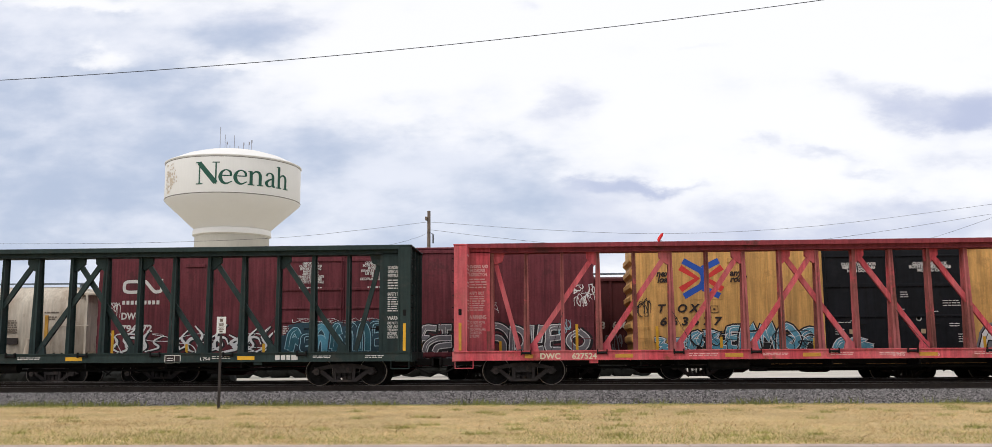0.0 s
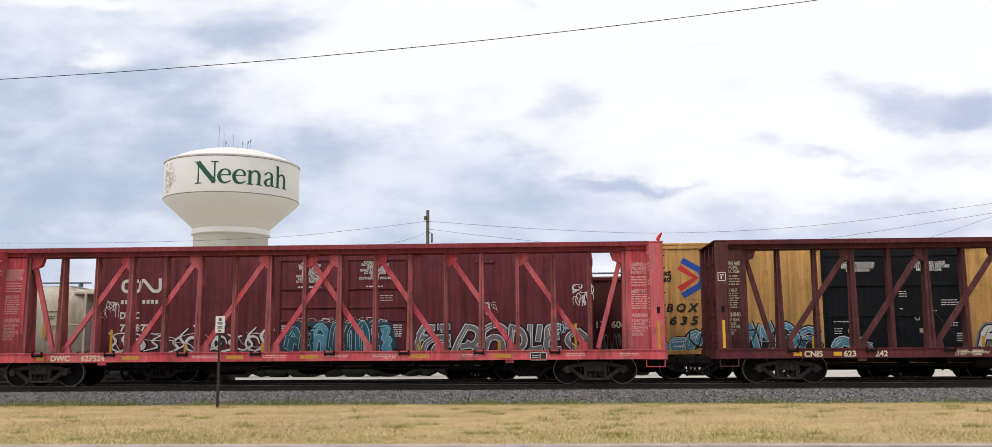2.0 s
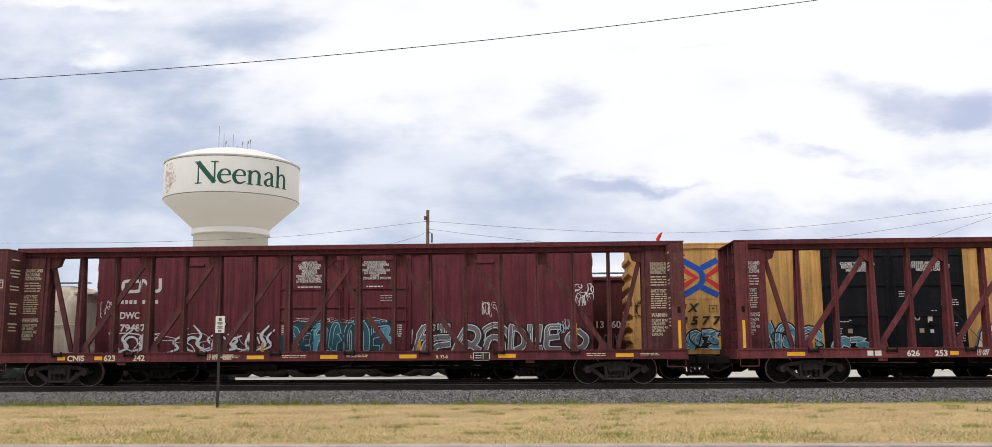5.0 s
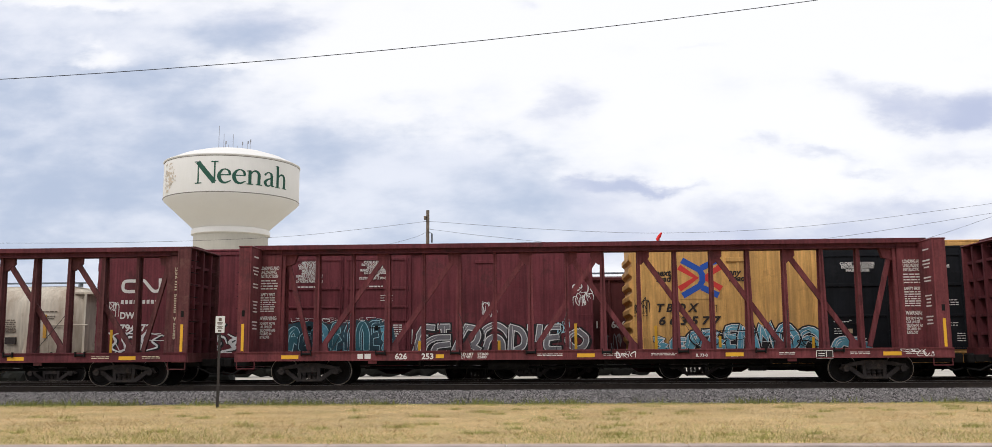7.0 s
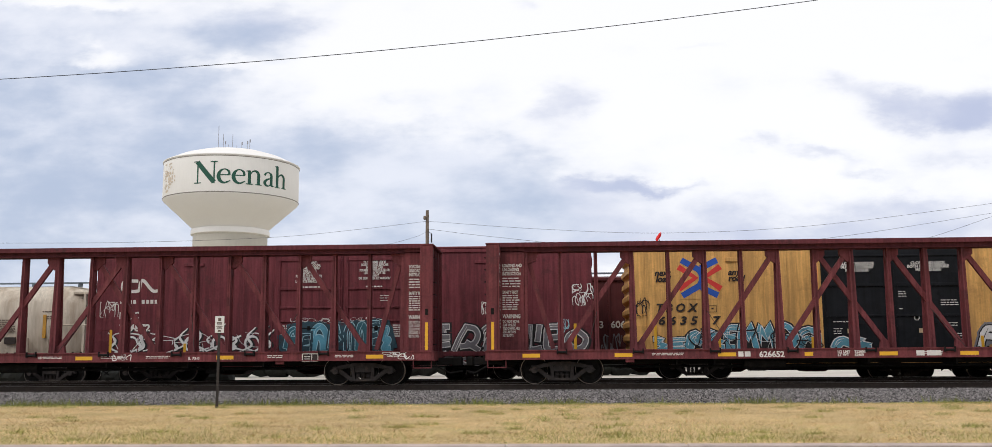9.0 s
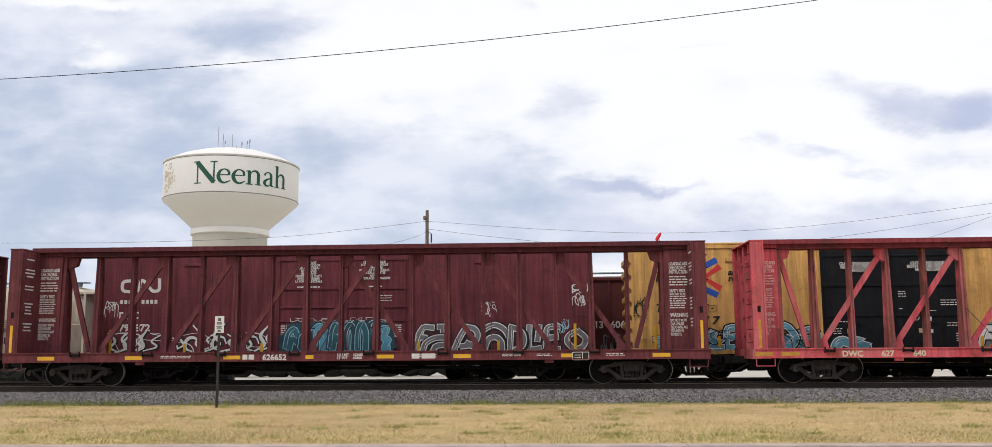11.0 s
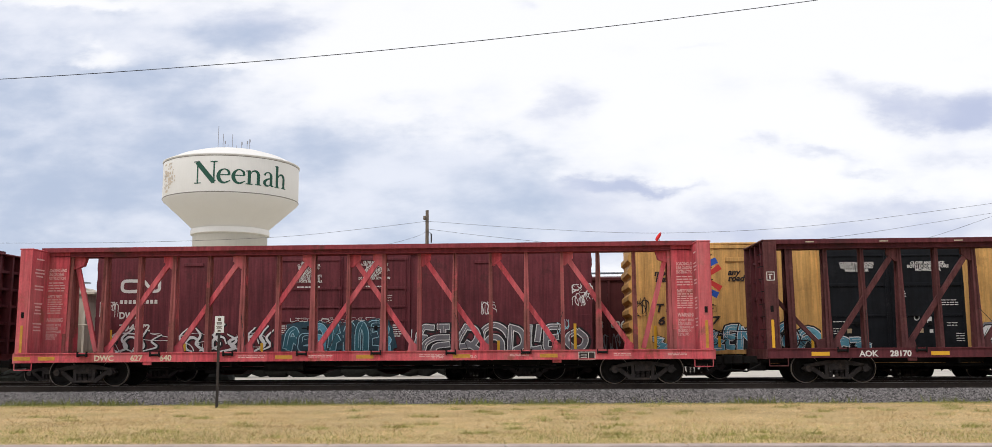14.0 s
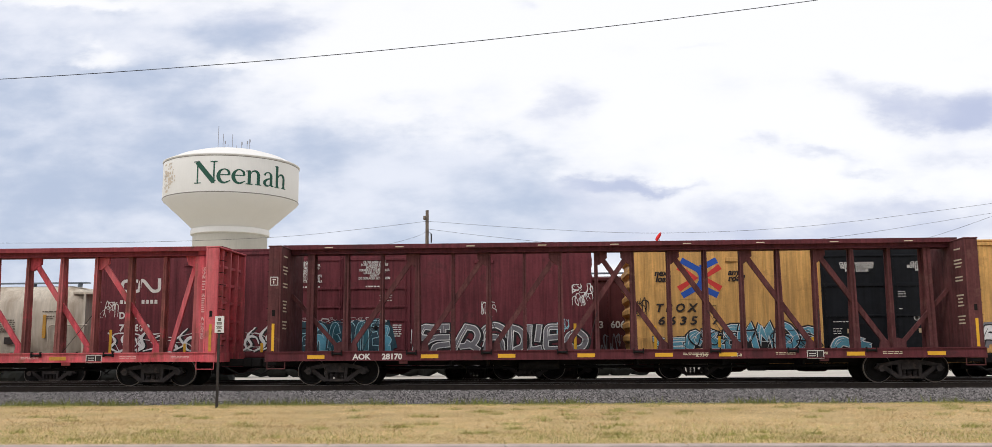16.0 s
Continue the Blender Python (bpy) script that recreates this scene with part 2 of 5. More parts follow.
    sp_cyan=mat("spray_light_blue", (0.36, 0.58, 0.66), 0.7, vary=0.2, scale=1.6),
    sp_grey=mat("spray_silver", (0.19, 0.18, 0.195), 0.7, vary=0.2, scale=1.6),
    sp_white=mat("spray_white", (0.76, 0.74, 0.73), 0.7, vary=0.12, scale=3),
    sp_black=mat("spray_black", (0.012, 0.010, 0.012), 0.7, vary=0.2),
    sp_tan=mat("spray_tan", (0.42, 0.34, 0.22), 0.7, vary=0.2),
    # grey for the shadow lines painted round the tower bowl
    line=mat("seam_shadow_grey", (0.22, 0.20, 0.18), 0.7, vary=0.1),
    roofing=mat("dull_blue_roof_sheet", (0.16, 0.20, 0.24), 0.6, vary=0.08),
)


# ---- mesh helpers ----
def box(bm, x0, x1, y0, y1, z0, z1, bevel=0.0):
    vs = [bm.verts.new(p) for p in ((x0, y0, z0), (x1, y0, z0), (x1, y1, z0), (x0, y1, z0), (x0, y0, z1), (x1, y0, z1), (x1, y1, z1), (x0, y1, z1))]
    fs = [bm.faces.new([vs[i] for i in q]) for q in ((3, 2, 1, 0), (4, 5, 6, 7), (0, 1, 5, 4), (1, 2, 6, 5), (2, 3, 7, 6), (3, 0, 4, 7))]
    if bevel:
        es = list({e for f in fs for e in f.edges})
        bmesh.ops.bevel(bm, geom=es, offset=bevel, segments=1, affect="EDGES")
    return bm


def rod(bm, p, q, r, n=8, r2=None, caps=True):
    p, q = Vector(p), Vector(q)
    d = (q - p).normalized()
    a = d.orthogonal().normalized()
    b = d.cross(a)
    rings = []
    for c, rr in ((p, r), (q, r if r2 is None else r2)):
        rings.append([bm.verts.new(c + a * (rr * math.cos(2 * math.pi * i / n)) + b * (rr * math.sin(2 * math.pi * i / n))) for i in range(n)])
    for i in range(n):
        bm.faces.new((rings[0][i], rings[0][(i + 1) % n], rings[1][(i + 1) % n], rings[1][i]))
    if caps:
        bm.faces.new(rings[0][::-1])
        bm.faces.new(rings[1])
    return bm


def beam(bm, p, q, w, t):
    """A flat bar from p to q in the xz plane: w wide in that plane, t thick in y."""
    p, q = Vector(p), Vector(q)
    d = (q - p).normalized()
    s = Vector((-d.z, 0, d.x)) * (w / 2)
    y = Vector((0, t / 2, 0))
    vs = [bm.verts.new(v) for v in (p - s - y, q - s - y, q + s - y, p + s - y, p - s + y, q - s + y, q + s + y, p + s + y)]
    for f in ((0, 1, 2, 3), (7, 6, 5, 4), (0, 4, 5, 1), (1, 5, 6, 2), (2, 6, 7, 3), (3, 7, 4, 0)):
        bm.faces.new([vs[i] for i in f])
    return bm


def slab(bm, outline, y0, y1):
    """A plate with an outline in xz, from y0 to y1."""
    a = [bm.verts.new((x, y0, z)) for x, z in outline]
    b = [bm.verts.new((x, y1, z)) for x, z in outline]
    bm.faces.new(a)
    bm.faces.new(b[::-1])
    n = len(a)
    for i in range(n):
        bm.faces.new((a[i], b[i], b[(i + 1) % n], a[(i + 1) % n]))
    return bm


def lathe(bm, profile, n=48, axis="z", at=(0, 0, 0)):
    """Turns a profile of (radius, height) about an axis through at."""
    o = Vector(at)
    rings = []
    for r, h in profile:
        ring = []
        for i in range(n):
            c, s = r * math.cos(2 * math.pi * i / n), r * math.sin(2 * math.pi * i / n)
            ring.append(bm.verts.new(o + (Vector((c, s, h)) if axis == "z" else Vector((c, h, s)) if axis == "y" else Vector((h, c, s)))))
        rings.append(ring)
    for a, b in zip(rings, rings[1:]):
        for i in range(n):
            bm.faces.new((a[i], a[(i + 1) % n], b[(i + 1) % n], b[i]))
    bm.faces.new(rings[0][::-1])
    bm.faces.new(rings[-1])
    return bm


def finish(bm, name, material, smooth=False):
    bmesh.ops.recalc_face_normals(bm, faces=bm.faces)
    me = bpy.data.meshes.new(name)
    bm.to_mesh(me)
    bm.free()
    if smooth:
        me.polygons.foreach_set("use_smooth", [True] * len(me.polygons))
        me.set_sharp_from_angle(angle=radians(35))
    me.materials.append(material)
    return me


def part(name, bm, material, parent=None, label="", smooth=False):
    ob = new(name, bm if isinstance(bm, bpy.types.Mesh) else finish(bm, name, material, smooth))
    ob.parent = parent
    return tagged(ob, label)


def thing(name, label, category, m=None, group="", kind=""):
    ob = new(name)
    ob.empty_display_size = 0.3
    if m is not None:
        ob.matrix_basis = m
    return tagged(ob, label, category, group, kind)


def BM():
    return bmesh.new()


LETTERING = {}


def words(name, lines, size, material, parent, at, align="LEFT", gap=1.05, squeeze=1.0, italic=0.0, bold=0.0, label="", face=0.0, bend=None):
    """Painted writing on a surface that faces -y (face: turned about z by so many degrees), its top left, centre or right at the place given."""
    key = (tuple(lines), size, material.name, align, gap, squeeze, italic, bold)
    me = LETTERING.get(key)
    if me is None or bend:
        cu = bpy.data.curves.new(name, "FONT")
        cu.body, cu.size, cu.align_x, cu.align_y, cu.space_line = "\n".join(lines), size, align, "TOP", gap
        cu.shear, cu.offset, cu.extrude, cu.resolution_u = italic, bold, 0.0015, 3
        tmp = new("tmp", cu)
        me = bpy.data.meshes.new_from_object(tmp.evaluated_get(bpy.context.evaluated_depsgraph_get()))
        bpy.data.objects.remove(tmp)
        bpy.data.curves.remove(cu)
        me.transform(Matrix.Diagonal((squeeze, 1, 1, 1)))
        if bend:
            bend(me)
        else:
            me.transform(Matrix.Rotation(math.pi / 2, 4, "X"))
            LETTERING[key] = me
        me.materials.clear()
        me.materials.append(material)
    ob = new(name, me)
    ob.parent = parent
    ob.matrix_basis = pose(*at, 0, 0, face)
    return tagged(ob, label)


def bars(bm, rng, x0, x1, z, h, y, t=0.004, rows=1, pitch=0.1):
    """Rows of short bars in place of writing that cannot be read."""
    for r in range(rows):
        x = x0
        while x < x1 - 0.04:
            w = min(rng.uniform(0.06, 0.2), x1 - x)
            box(bm, x, x + w, y - t, y, z - r * pitch - h, z - r * pitch)
            x += w + 0.03
    return bm


# ---- ground, road, tracks ----
def strip(name, profile, x0, x1, material, label, category, step=2.0):
    """A sheet with a profile of (y, z) across the tracks, run out along x."""
    bm = BM()
    n = max(1, int((x1 - x0) / step))
    rows = [[bm.verts.new((x0 + (x1 - x0) * i / n, y, z)) for y, z in profile] for i in range(n + 1)]
    for a, b in zip(rows, rows[1:]):
        for j in range(len(profile) - 1):
            bm.faces.new((a[j], b[j], b[j + 1], a[j + 1]))
    ob = part(name, bm, material)
    return tagged(ob, label, category, kind="structure")


BED2, TRACK2, TRACK3, LOW = -0.33, 4.485, 9.0, -0.22
strip("ground", [(-900, -0.66), (-60, -0.66), (-40, -0.66)], -900, 900, M["field"], "flat green land behind the viewer", "ground", 100)
strip("road", [(-40, -0.66), (-30, -0.62), (-22, -0.60), (-15.32, -0.62)], -300, 300, M["asphalt"], "grey asphalt street beside the verge", "road", 20)
strip("verge", [(-14.98, -0.50), (-12, -0.47), (-8, -0.45), (-4.6, -0.47), (-2.9, -0.52), (-2.2, -0.8)], -300, 300, M["grass"], "strip of mown dry grass beside the tracks", "grass", 5)
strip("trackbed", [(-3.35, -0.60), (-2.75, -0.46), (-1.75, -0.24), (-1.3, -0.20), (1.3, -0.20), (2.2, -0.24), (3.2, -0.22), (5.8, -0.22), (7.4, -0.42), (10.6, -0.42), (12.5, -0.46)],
      -300, 300, M["ballast"], "crushed stone bed under the tracks, coloured dark for the shade under the cars", "ballast", 5)
strip("gravel_lot", [(12.5, -0.46), (24, -0.44), (52, -0.44)], -300, 300, M["lot"], "pale gravel lot behind the rail yard", "ground", 20)
strip("backdrop_ground", [(52, -0.44), (140, -0.44), (400, -0.45), (3000, -0.45)], -3000, 3000, M["bounce_field"], "far hidden ground behind the yard, toned to bounce light onto the tower", "ground", 500)


def kerb():
    top = thing("kerb", "weathered concrete kerb with joints along the street", "kerb", kind="structure")
    bm = box(BM(), -1.518, 1.518, -15.33, -14.98, -0.9, -0.485, 0.015)
    me = finish(bm, "kerbstone", M["concrete"])
    for i in range(-14, 15):
        ob = part("kerbstone", me, None, top)
        ob.location.x = i * 3.05 + 0.9
    return top


kerb()


def track(y, z, label, x0=-60, x1=60):
    top = thing("railway_track", label, "railway track", pose(0, y, z), kind="structure")
    for s in (-1, 1):
        c = s * 0.75
        bm = BM()
        box(bm, x0, x1, c - 0.075, c + 0.075, -0.17, -0.15)
        box(bm, x0, x1, c - 0.010, c + 0.010, -0.15, -0.04)
        box(bm, x0, x1, c - 0.036, c + 0.036, -0.04, -0.004)
        rail = part("rail", bm, M["rail"], top, "rust-dark steel rail")
        part("rail_head", box(BM(), x0, x1, c - 0.034, c + 0.034, -0.004, 0.0), M["railtop"], rail, "polished running surface")
    me = finish(box(BM(), -0.115, 0.115, -1.3, 1.3, -0.34, -0.168, 0.01), "tie", M["tie"])
    for i in range(int((x1 - x0) / 0.52)):
        x = x0 + 0.3 + i * 0.52
        if abs(x) < 24:
            ob = part("tie", me, None, top)
            ob.location.x = x
    return top


track(0, 0, "near railway track on dark wooden ties")
track(TRACK2, 0, "second railway track under parked boxcars")
track(TRACK3, LOW, "third railway track under parked hoppers")


# ---- running gear ----
WHEEL_R = 0.457


def wheelset_mesh():
    bm = BM()
    rod(bm, (0, -1.0, 0), (0, 1.0, 0), 0.075, 12)
    for s in (-1, 1):
        y = s * 0.70
        prof = [(0.12, y + s * 0.10), (0.14, y + s * 0.10), (0.16, y + s * 0.03), (0.36, y + s * 0.01), (0.385, y + s * 0.055), (0.436, y + s * 0.055), (0.452, y + s * 0.052),
                (WHEEL_R, y + s * 0.04), (WHEEL_R + 0.004, y - s * 0.03), (WHEEL_R + 0.025, y - s * 0.05), (WHEEL_R + 0.02, y - s * 0.08), (0.36, y - s * 0.08), (0.12, y - s * 0.06)]
        lathe(bm, prof, 40, "y")
        # small cast lugs on the web make the turning visible
        for k in range(3):
            a = k * 2.094
            box(bm, 0.27 * math.cos(a) - 0.014, 0.27 * math.cos(a) + 0.014, y + s * 0.010, y + s * 0.026, 0.27 * math.sin(a) - 0.014, 0.27 * math.sin(a) + 0.014)
    me = finish(bm, "wheelset", M["steel_dark"], True)
    me.materials.append(M["tread"])
    for p in me.polygons:
        if math.hypot(p.center.x, p.center.z) > 0.438 and abs(p.center.y) > 0.66:
            p.material_index = 1
    return me


def side_frame_mesh(s):
    """One cast side frame with its bearing ends, openings, and springs between its columns."""
    bm = BM()
    y0, y1 = s * 0.93, s * 1.07
    slab(bm, [(-1.08, 0.46), (-0.95, 0.58), (-0.62, 0.66), (-0.25, 0.72), (0.25, 0.72), (0.62, 0.66), (0.95, 0.58), (1.08, 0.46), (1.02, 0.42), (0.72, 0.52), (0.30, 0.58), (-0.30, 0.58), (-0.72, 0.52), (-1.02, 0.42)], y0, y1)
    for m in (-1, 1):
        beam(bm, (m * 0.80, (y0 + y1) / 2, 0.50), (m * 0.34, (y0 + y1) / 2, 0.16), 0.13, 0.14)
        beam(bm, (m * 0.33, (y0 + y1) / 2, 0.60), (m * 0.30, (y0 + y1) / 2, 0.14), 0.10, 0.16)
        rod(bm, (m * 0.89, s * 0.92, WHEEL_R), (m * 0.89, s * 1.16, WHEEL_R), 0.105, 12)
        box(bm, m * 0.89 - 0.10, m * 0.89 + 0.10, min(y0, y1) + 0.01, max(y0, y1) - 0.01, 0.40, 0.60)
    box(bm, -0.36, 0.36, min(y0, y1), max(y0, y1), 0.13, 0.20, 0.01)
    return finish(bm, "side_frame", M["truck"], False)


def spring_mesh(s):
    bm = BM()
    for k in (-0.17, 0.0, 0.17):
        for j in range(5):
            lathe(bm, [(0.05, 0), (0.072, 0.012), (0.072, 0.026), (0.05, 0.038)], 10, "z", (k, s * 1.0, 0.20 + j * 0.044))
    box(bm, -0.26, 0.26, s * 1.0 - 0.10, s * 1.0 + 0.10, 0.42, 0.58)
    return finish(bm, "spring_nest", M["truck"])


GEAR = dict(wheelset=wheelset_mesh(), side_frame=[side_frame_mesh(-1), side_frame_mesh(1)], springs=[spring_mesh(-1), spring_mesh(1)])


def bogie(parent, x):
    """A two-axle truck under a car: bolster and side frames, with the wheelsets as its turning parts. Returns the wheelsets."""
    bm = BM()
    box(bm, -0.20, 0.20, -1.0, 1.0, 0.45, 0.68)
    box(bm, -0.62, -0.55, -0.7, 0.7, 0.32, 0.44)
    box(bm, 0.55, 0.62, -0.7, 0.7, 0.32, 0.44)
    t = part("truck", bm, M["truck"], parent, "grimy cast steel truck")
    t.location.x = x
    sets = []
    for k in (0, 1):
        part("side_frame", GEAR["side_frame"][k], None, t)
        part("spring_nest", GEAR["springs"][k], None, t)
    for m in (-1, 1):
        w = part("wheelset", GEAR["wheelset"], None, t)
        w.location = (m * 0.89, 0, WHEEL_R)
        sets.append((w, m * 0.89))
    return sets


WHEELS_TURNING = []   # (wheelset, x on its truck)


# ---- painted marks: brush strokes and sprayed letters ----
def curve_points(pts, n=8):
    """A smooth line through the points."""
    P = [Vector(p) for p in pts]
    P = [P[0] * 2 - P[1]] + P + [P[-1] * 2 - P[-2]]
    out = []
    for i in range(1, len(P) - 2):
        a, b, c, d = P[i - 1:i + 3]
        for k in range(n):
            t = k / n
            out.append(0.5 * ((2 * b) + (c - a) * t + (2 * a - 5 * b + 4 * c - d) * t * t + (3 * b - a - 3 * c + d) * t ** 3))
    return out + [P[-2]]


def stroke(bm, pts, w, y, taper=False, smooth=6):
    """A flat painted line through points (x, z), on a plane that faces -y."""
    line = curve_points(pts, smooth) if smooth else [Vector(p) for p in pts]
    n = len(line)
    prev = None
    for i, p in enumerate(line):
        d = (line[min(i + 1, n - 1)] - line[max(i - 1, 0)])
        d = d.normalized() if d.length > 1e-6 else Vector((1, 0))
        k = w / 2 * ((0.35 + 0.65 * math.sin(math.pi * min(max(i / (n - 1), 0.08), 0.92))) if taper else 1)
        s = Vector((-d.y, d.x)) * k
        e = d * (-k * 0.6 if i == 0 else k * 0.6 if i == n - 1 else 0)
        yy = y - 0.0009 * i / n
        row = (bm.verts.new((p.x + s.x + e.x, yy, p.y + s.y + e.y)), bm.verts.new((p.x - s.x + e.x, yy, p.y - s.y + e.y)))
        if prev:
            bm.faces.new((prev[0], prev[1], row[1], row[0]))
        prev = row
    return bm


# fat abstract letter forms on a unit square
GLYPHS = dict(
    wedge=[[(0.0, 0.0), (0.18, 0.55), (0.45, 1.0), (1.0, 1.0)], [(0.45, 1.0), (0.15, 0.62), (0.6, 0.55)]],
    low_arch=[[(0.0, 0.0), (0.12, 0.55), (0.5, 0.95), (1.0, 1.0)], [(0.42, 0.0), (0.55, 0.32), (1.0, 0.45)]],
    bar=[[(0.5, 0.0), (0.5, 0.5), (0.45, 1.0)], [(0.0, 1.0), (1.0, 1.0)]],
    big_b=[[(0.0, 0.0), (0.25, 0.5), (0.5, 1.0)], [(0.5, 1.0), (0.85, 0.9), (1.0, 0.6), (0.8, 0.25), (0.3, 0.15)], [(0.55, 0.3), (1.0, 0.0)]],
    dome=[[(0.0, 0.45), (0.1, 0.8), (0.45, 1.0), (0.8, 0.8), (1.0, 0.35), (1.0, 0.0)], [(0.1, 0.0), (0.25, 0.42), (0.5, 0.5), (0.68, 0.3), (0.7, 0.0)]],
    dee=[[(0.0, 0.0), (0.1, 1.0)], [(0.0, 1.0), (0.7, 0.85), (1.0, 0.5), (0.85, 0.15), (0.4, 0.0)]],
    ell=[[(0.1, 1.0), (0.1, 0.5), (0.1, 0.05), (0.5, 0.0), (1.0, 0.05)], [(0.9, 1.0), (0.75, 0.4)]],
    ee=[[(1.0, 1.0), (0.2, 0.95), (0.08, 0.5), (0.1, 0.05), (1.0, 0.0)], [(0.15, 0.5), (0.85, 0.55)]],
    ring=[[(0.5, 0.98), (0.12, 0.75), (0.03, 0.4), (0.4, 0.03), (0.85, 0.15), (0.97, 0.6), (0.6, 0.98)]],
    arch=[[(0.05, 0.0), (0.08, 0.65), (0.5, 1.0), (0.92, 0.65), (0.95, 0.0)]],
    hook=[[(0.0, 0.1), (0.2, 0.75), (0.65, 1.0), (1.0, 0.7)], [(0.3, 0.0), (0.55, 0.5), (1.0, 0.35)]],
    zed=[[(0.0, 1.0), (0.65, 1.0), (0.25, 0.5), (0.95, 0.45), (0.3, 0.0), (1.0, 0.0)]],
    bolt=[[(0.0, 0.0), (0.15, 0.9), (0.5, 0.35), (0.65, 1.0), (1.0, 0.0)]],
    swirl=[[(0.0, 0.0), (0.05, 0.7), (0.4, 1.0), (0.75, 0.75), (1.0, 0.4), (0.75, 0.05), (0.4, 0.15), (0.45, 0.45), (0.65, 0.4)]],
)


def sprayed(parent, rng, letters, z0, fills, edge, y, shadow=None, w=0.2, line=0.045, halo=0.1, drop=0.03, sharp=False, label=""):
    """Fat outlined letter forms (form, from, to, top), each a part of its own with its outline and shadow under it."""
    for i, (form, a, b, top) in enumerate(letters):
        lo, hi = z0 + w / 2, top - w / 2
        place = lambda p: (a + w / 2 + (b - a - w) * p[0] + rng.uniform(-0.015, 0.015), lo + (hi - lo) * p[1])
        lines = [[place(p) for p in g] for g in GLYPHS[form]]
        yi = y - 0.012 * (i % 2)
        n = 2 if sharp else 6
        bm = BM()
        for k, g in enumerate(lines):
            stroke(bm, g, w, yi - 0.0075 - 0.0010 * k, smooth=n)
        f = part("graffiti_letter", bm, fills[i % len(fills)], parent, label)
        bm = BM()
        for k, g in enumerate(lines):
            stroke(bm, g, w + 2 * line, yi - 0.0040 - 0.0010 * k, smooth=n)
        # a thin crease inside the letter
        q = [(p[0] + 0.2 * w, p[1] + 0.1 * w) for p in lines[0]]
        stroke(bm, q[:3], 0.026, yi - 0.0125, True)
        part("outline", bm, edge, f)
        if shadow:
            bm = BM()
            for k, g in enumerate(lines):
                stroke(bm, [(p[0] + drop, p[1] - drop * 0.8) for p in g], w + 2 * line + 2 * halo, yi - 0.0005 - 0.0010 * k, smooth=n)
            part("shadow_line", bm, shadow, f)


def flames(parent, rng, x0, x1, z0, z1, n, y):
    """White licking crescents over black, each a swelling stroke."""
    for i in range(n):
        x = x0 + (x1 - x0) * (i + 0.5) / n + rng.uniform(-0.1, 0.1)
        h, d, b = (z1 - z0) * rng.uniform(0.55, 1.0), rng.choice((-1, 1, 1)), rng.uniform(0.16, 0.40)
        base = z0 + rng.uniform(0.0, 0.12)
        pts = [(x - d * b, base), (x + d * b * 0.5, base + h * 0.25), (x - d * b * 0.1, base + h * 0.62), (x + d * b, base + h)]
        if i % 4 == 2:
            r = 0.26
            pts = [(x + r * math.cos(k * 0.95), base + 0.32 + r * math.sin(k * 0.95)) for k in range(6)]
        bm = BM()
        stroke(bm, [(px + 0.05, pz - 0.02) for px, pz in pts], rng.uniform(0.14, 0.20), y - 0.0015 - 0.0010 * (i % 3), True)
        f = part("graffiti_flame", bm, M["sp_black"], parent)
        bm = BM()
        stroke(bm, pts, rng.uniform(0.07, 0.13), y - 0.0060 - 0.0010 * (i % 3), True)
        part("flame_core", bm, M["sp_white"], f)


def scrawl(parent, rng, x0, x1, z0, z1, n, colour, y, w=0.03, name="graffiti_tag", label=""):
    """Loose hooked strokes, as from a spray can held close."""
    for i in range(n):
        cx, cz = x0 + (x1 - x0) * (i + rng.uniform(0.1, 0.9)) / n, rng.uniform(z0, z1)
        sx, sz = max((x1 - x0) / n, 0.14) * rng.uniform(0.6, 1.4), (z1 - z0) * rng.uniform(0.35, 0.7)
        a = rng.uniform(0, 6.28)
        pts = []
        for k in range(rng.choice((4, 5, 6))):
            t = a + k * rng.uniform(0.8, 1.5)
            pts.append((min(max(cx + sx * math.cos(t) * (1 - 0.1 * k), x0), x1), min(max(cz + sz * math.sin(t), z0), z1)))
        bm = BM()
        stroke(bm, pts, w * rng.uniform(0.6, 1.5), y - 0.002 - 0.0008 * (i % 3), True)
        part(name, bm, colour, parent, label)


# ---- parked boxcars on the second track ----
SIDE2 = 1.505
FACE = TRACK2 - SIDE2


def coupler_part(parent, s, x, length=0.75):
    bm = BM()
    box(bm, *sorted((s * (x - 0.3), s * (x + length * 0.6))), -0.13, 0.13, 0.64, 0.88, 0.02)
    box(bm, *sorted((s * (x + length * 0.55), s * (x + length))), -0.2, 0.16, 0.6, 0.92, 0.04)
    rod(bm, (s * x, -0.4, 0.62), (s * (x + length * 0.6), -0.3, 0.36), 0.03, 6)
    part("coupler", bm, M["steel_dark"], parent, "black coupler with air hose")


def boxcar(label, paint, x0, x1, zt, seams, ribs, door, door_paint, door_bars, end_ribs, depth, deep=False):
    """A long high boxcar: body, roof, side seams or ribs, two doors in a frame, ribbed ends, ladders and running gear."""
    xc, h = (x0 + x1) / 2, (x1 - x0) / 2
    car = thing("boxcar", label, "boxcar", pose(xc, TRACK2, 0))
    z0, w = 1.0, SIDE2
    bm = BM()
    box(bm, -h, h, -w, w, z0, zt, 0.012)
    body = part("body", bm, paint, car)
    bm = BM()
    box(bm, -h, h, -w - 0.035, w + 0.035, zt, zt + 0.07, 0.012)
    slab_pts = [(-w, zt + 0.07), (w, zt + 0.07), (w * 0.5, zt + 0.17), (0, zt + 0.21), (-w * 0.5, zt + 0.17)]
    a = [bm.verts.new((-h, y, z)) for y, z in slab_pts]
    b = [bm.verts.new((h, y, z)) for y, z in slab_pts]
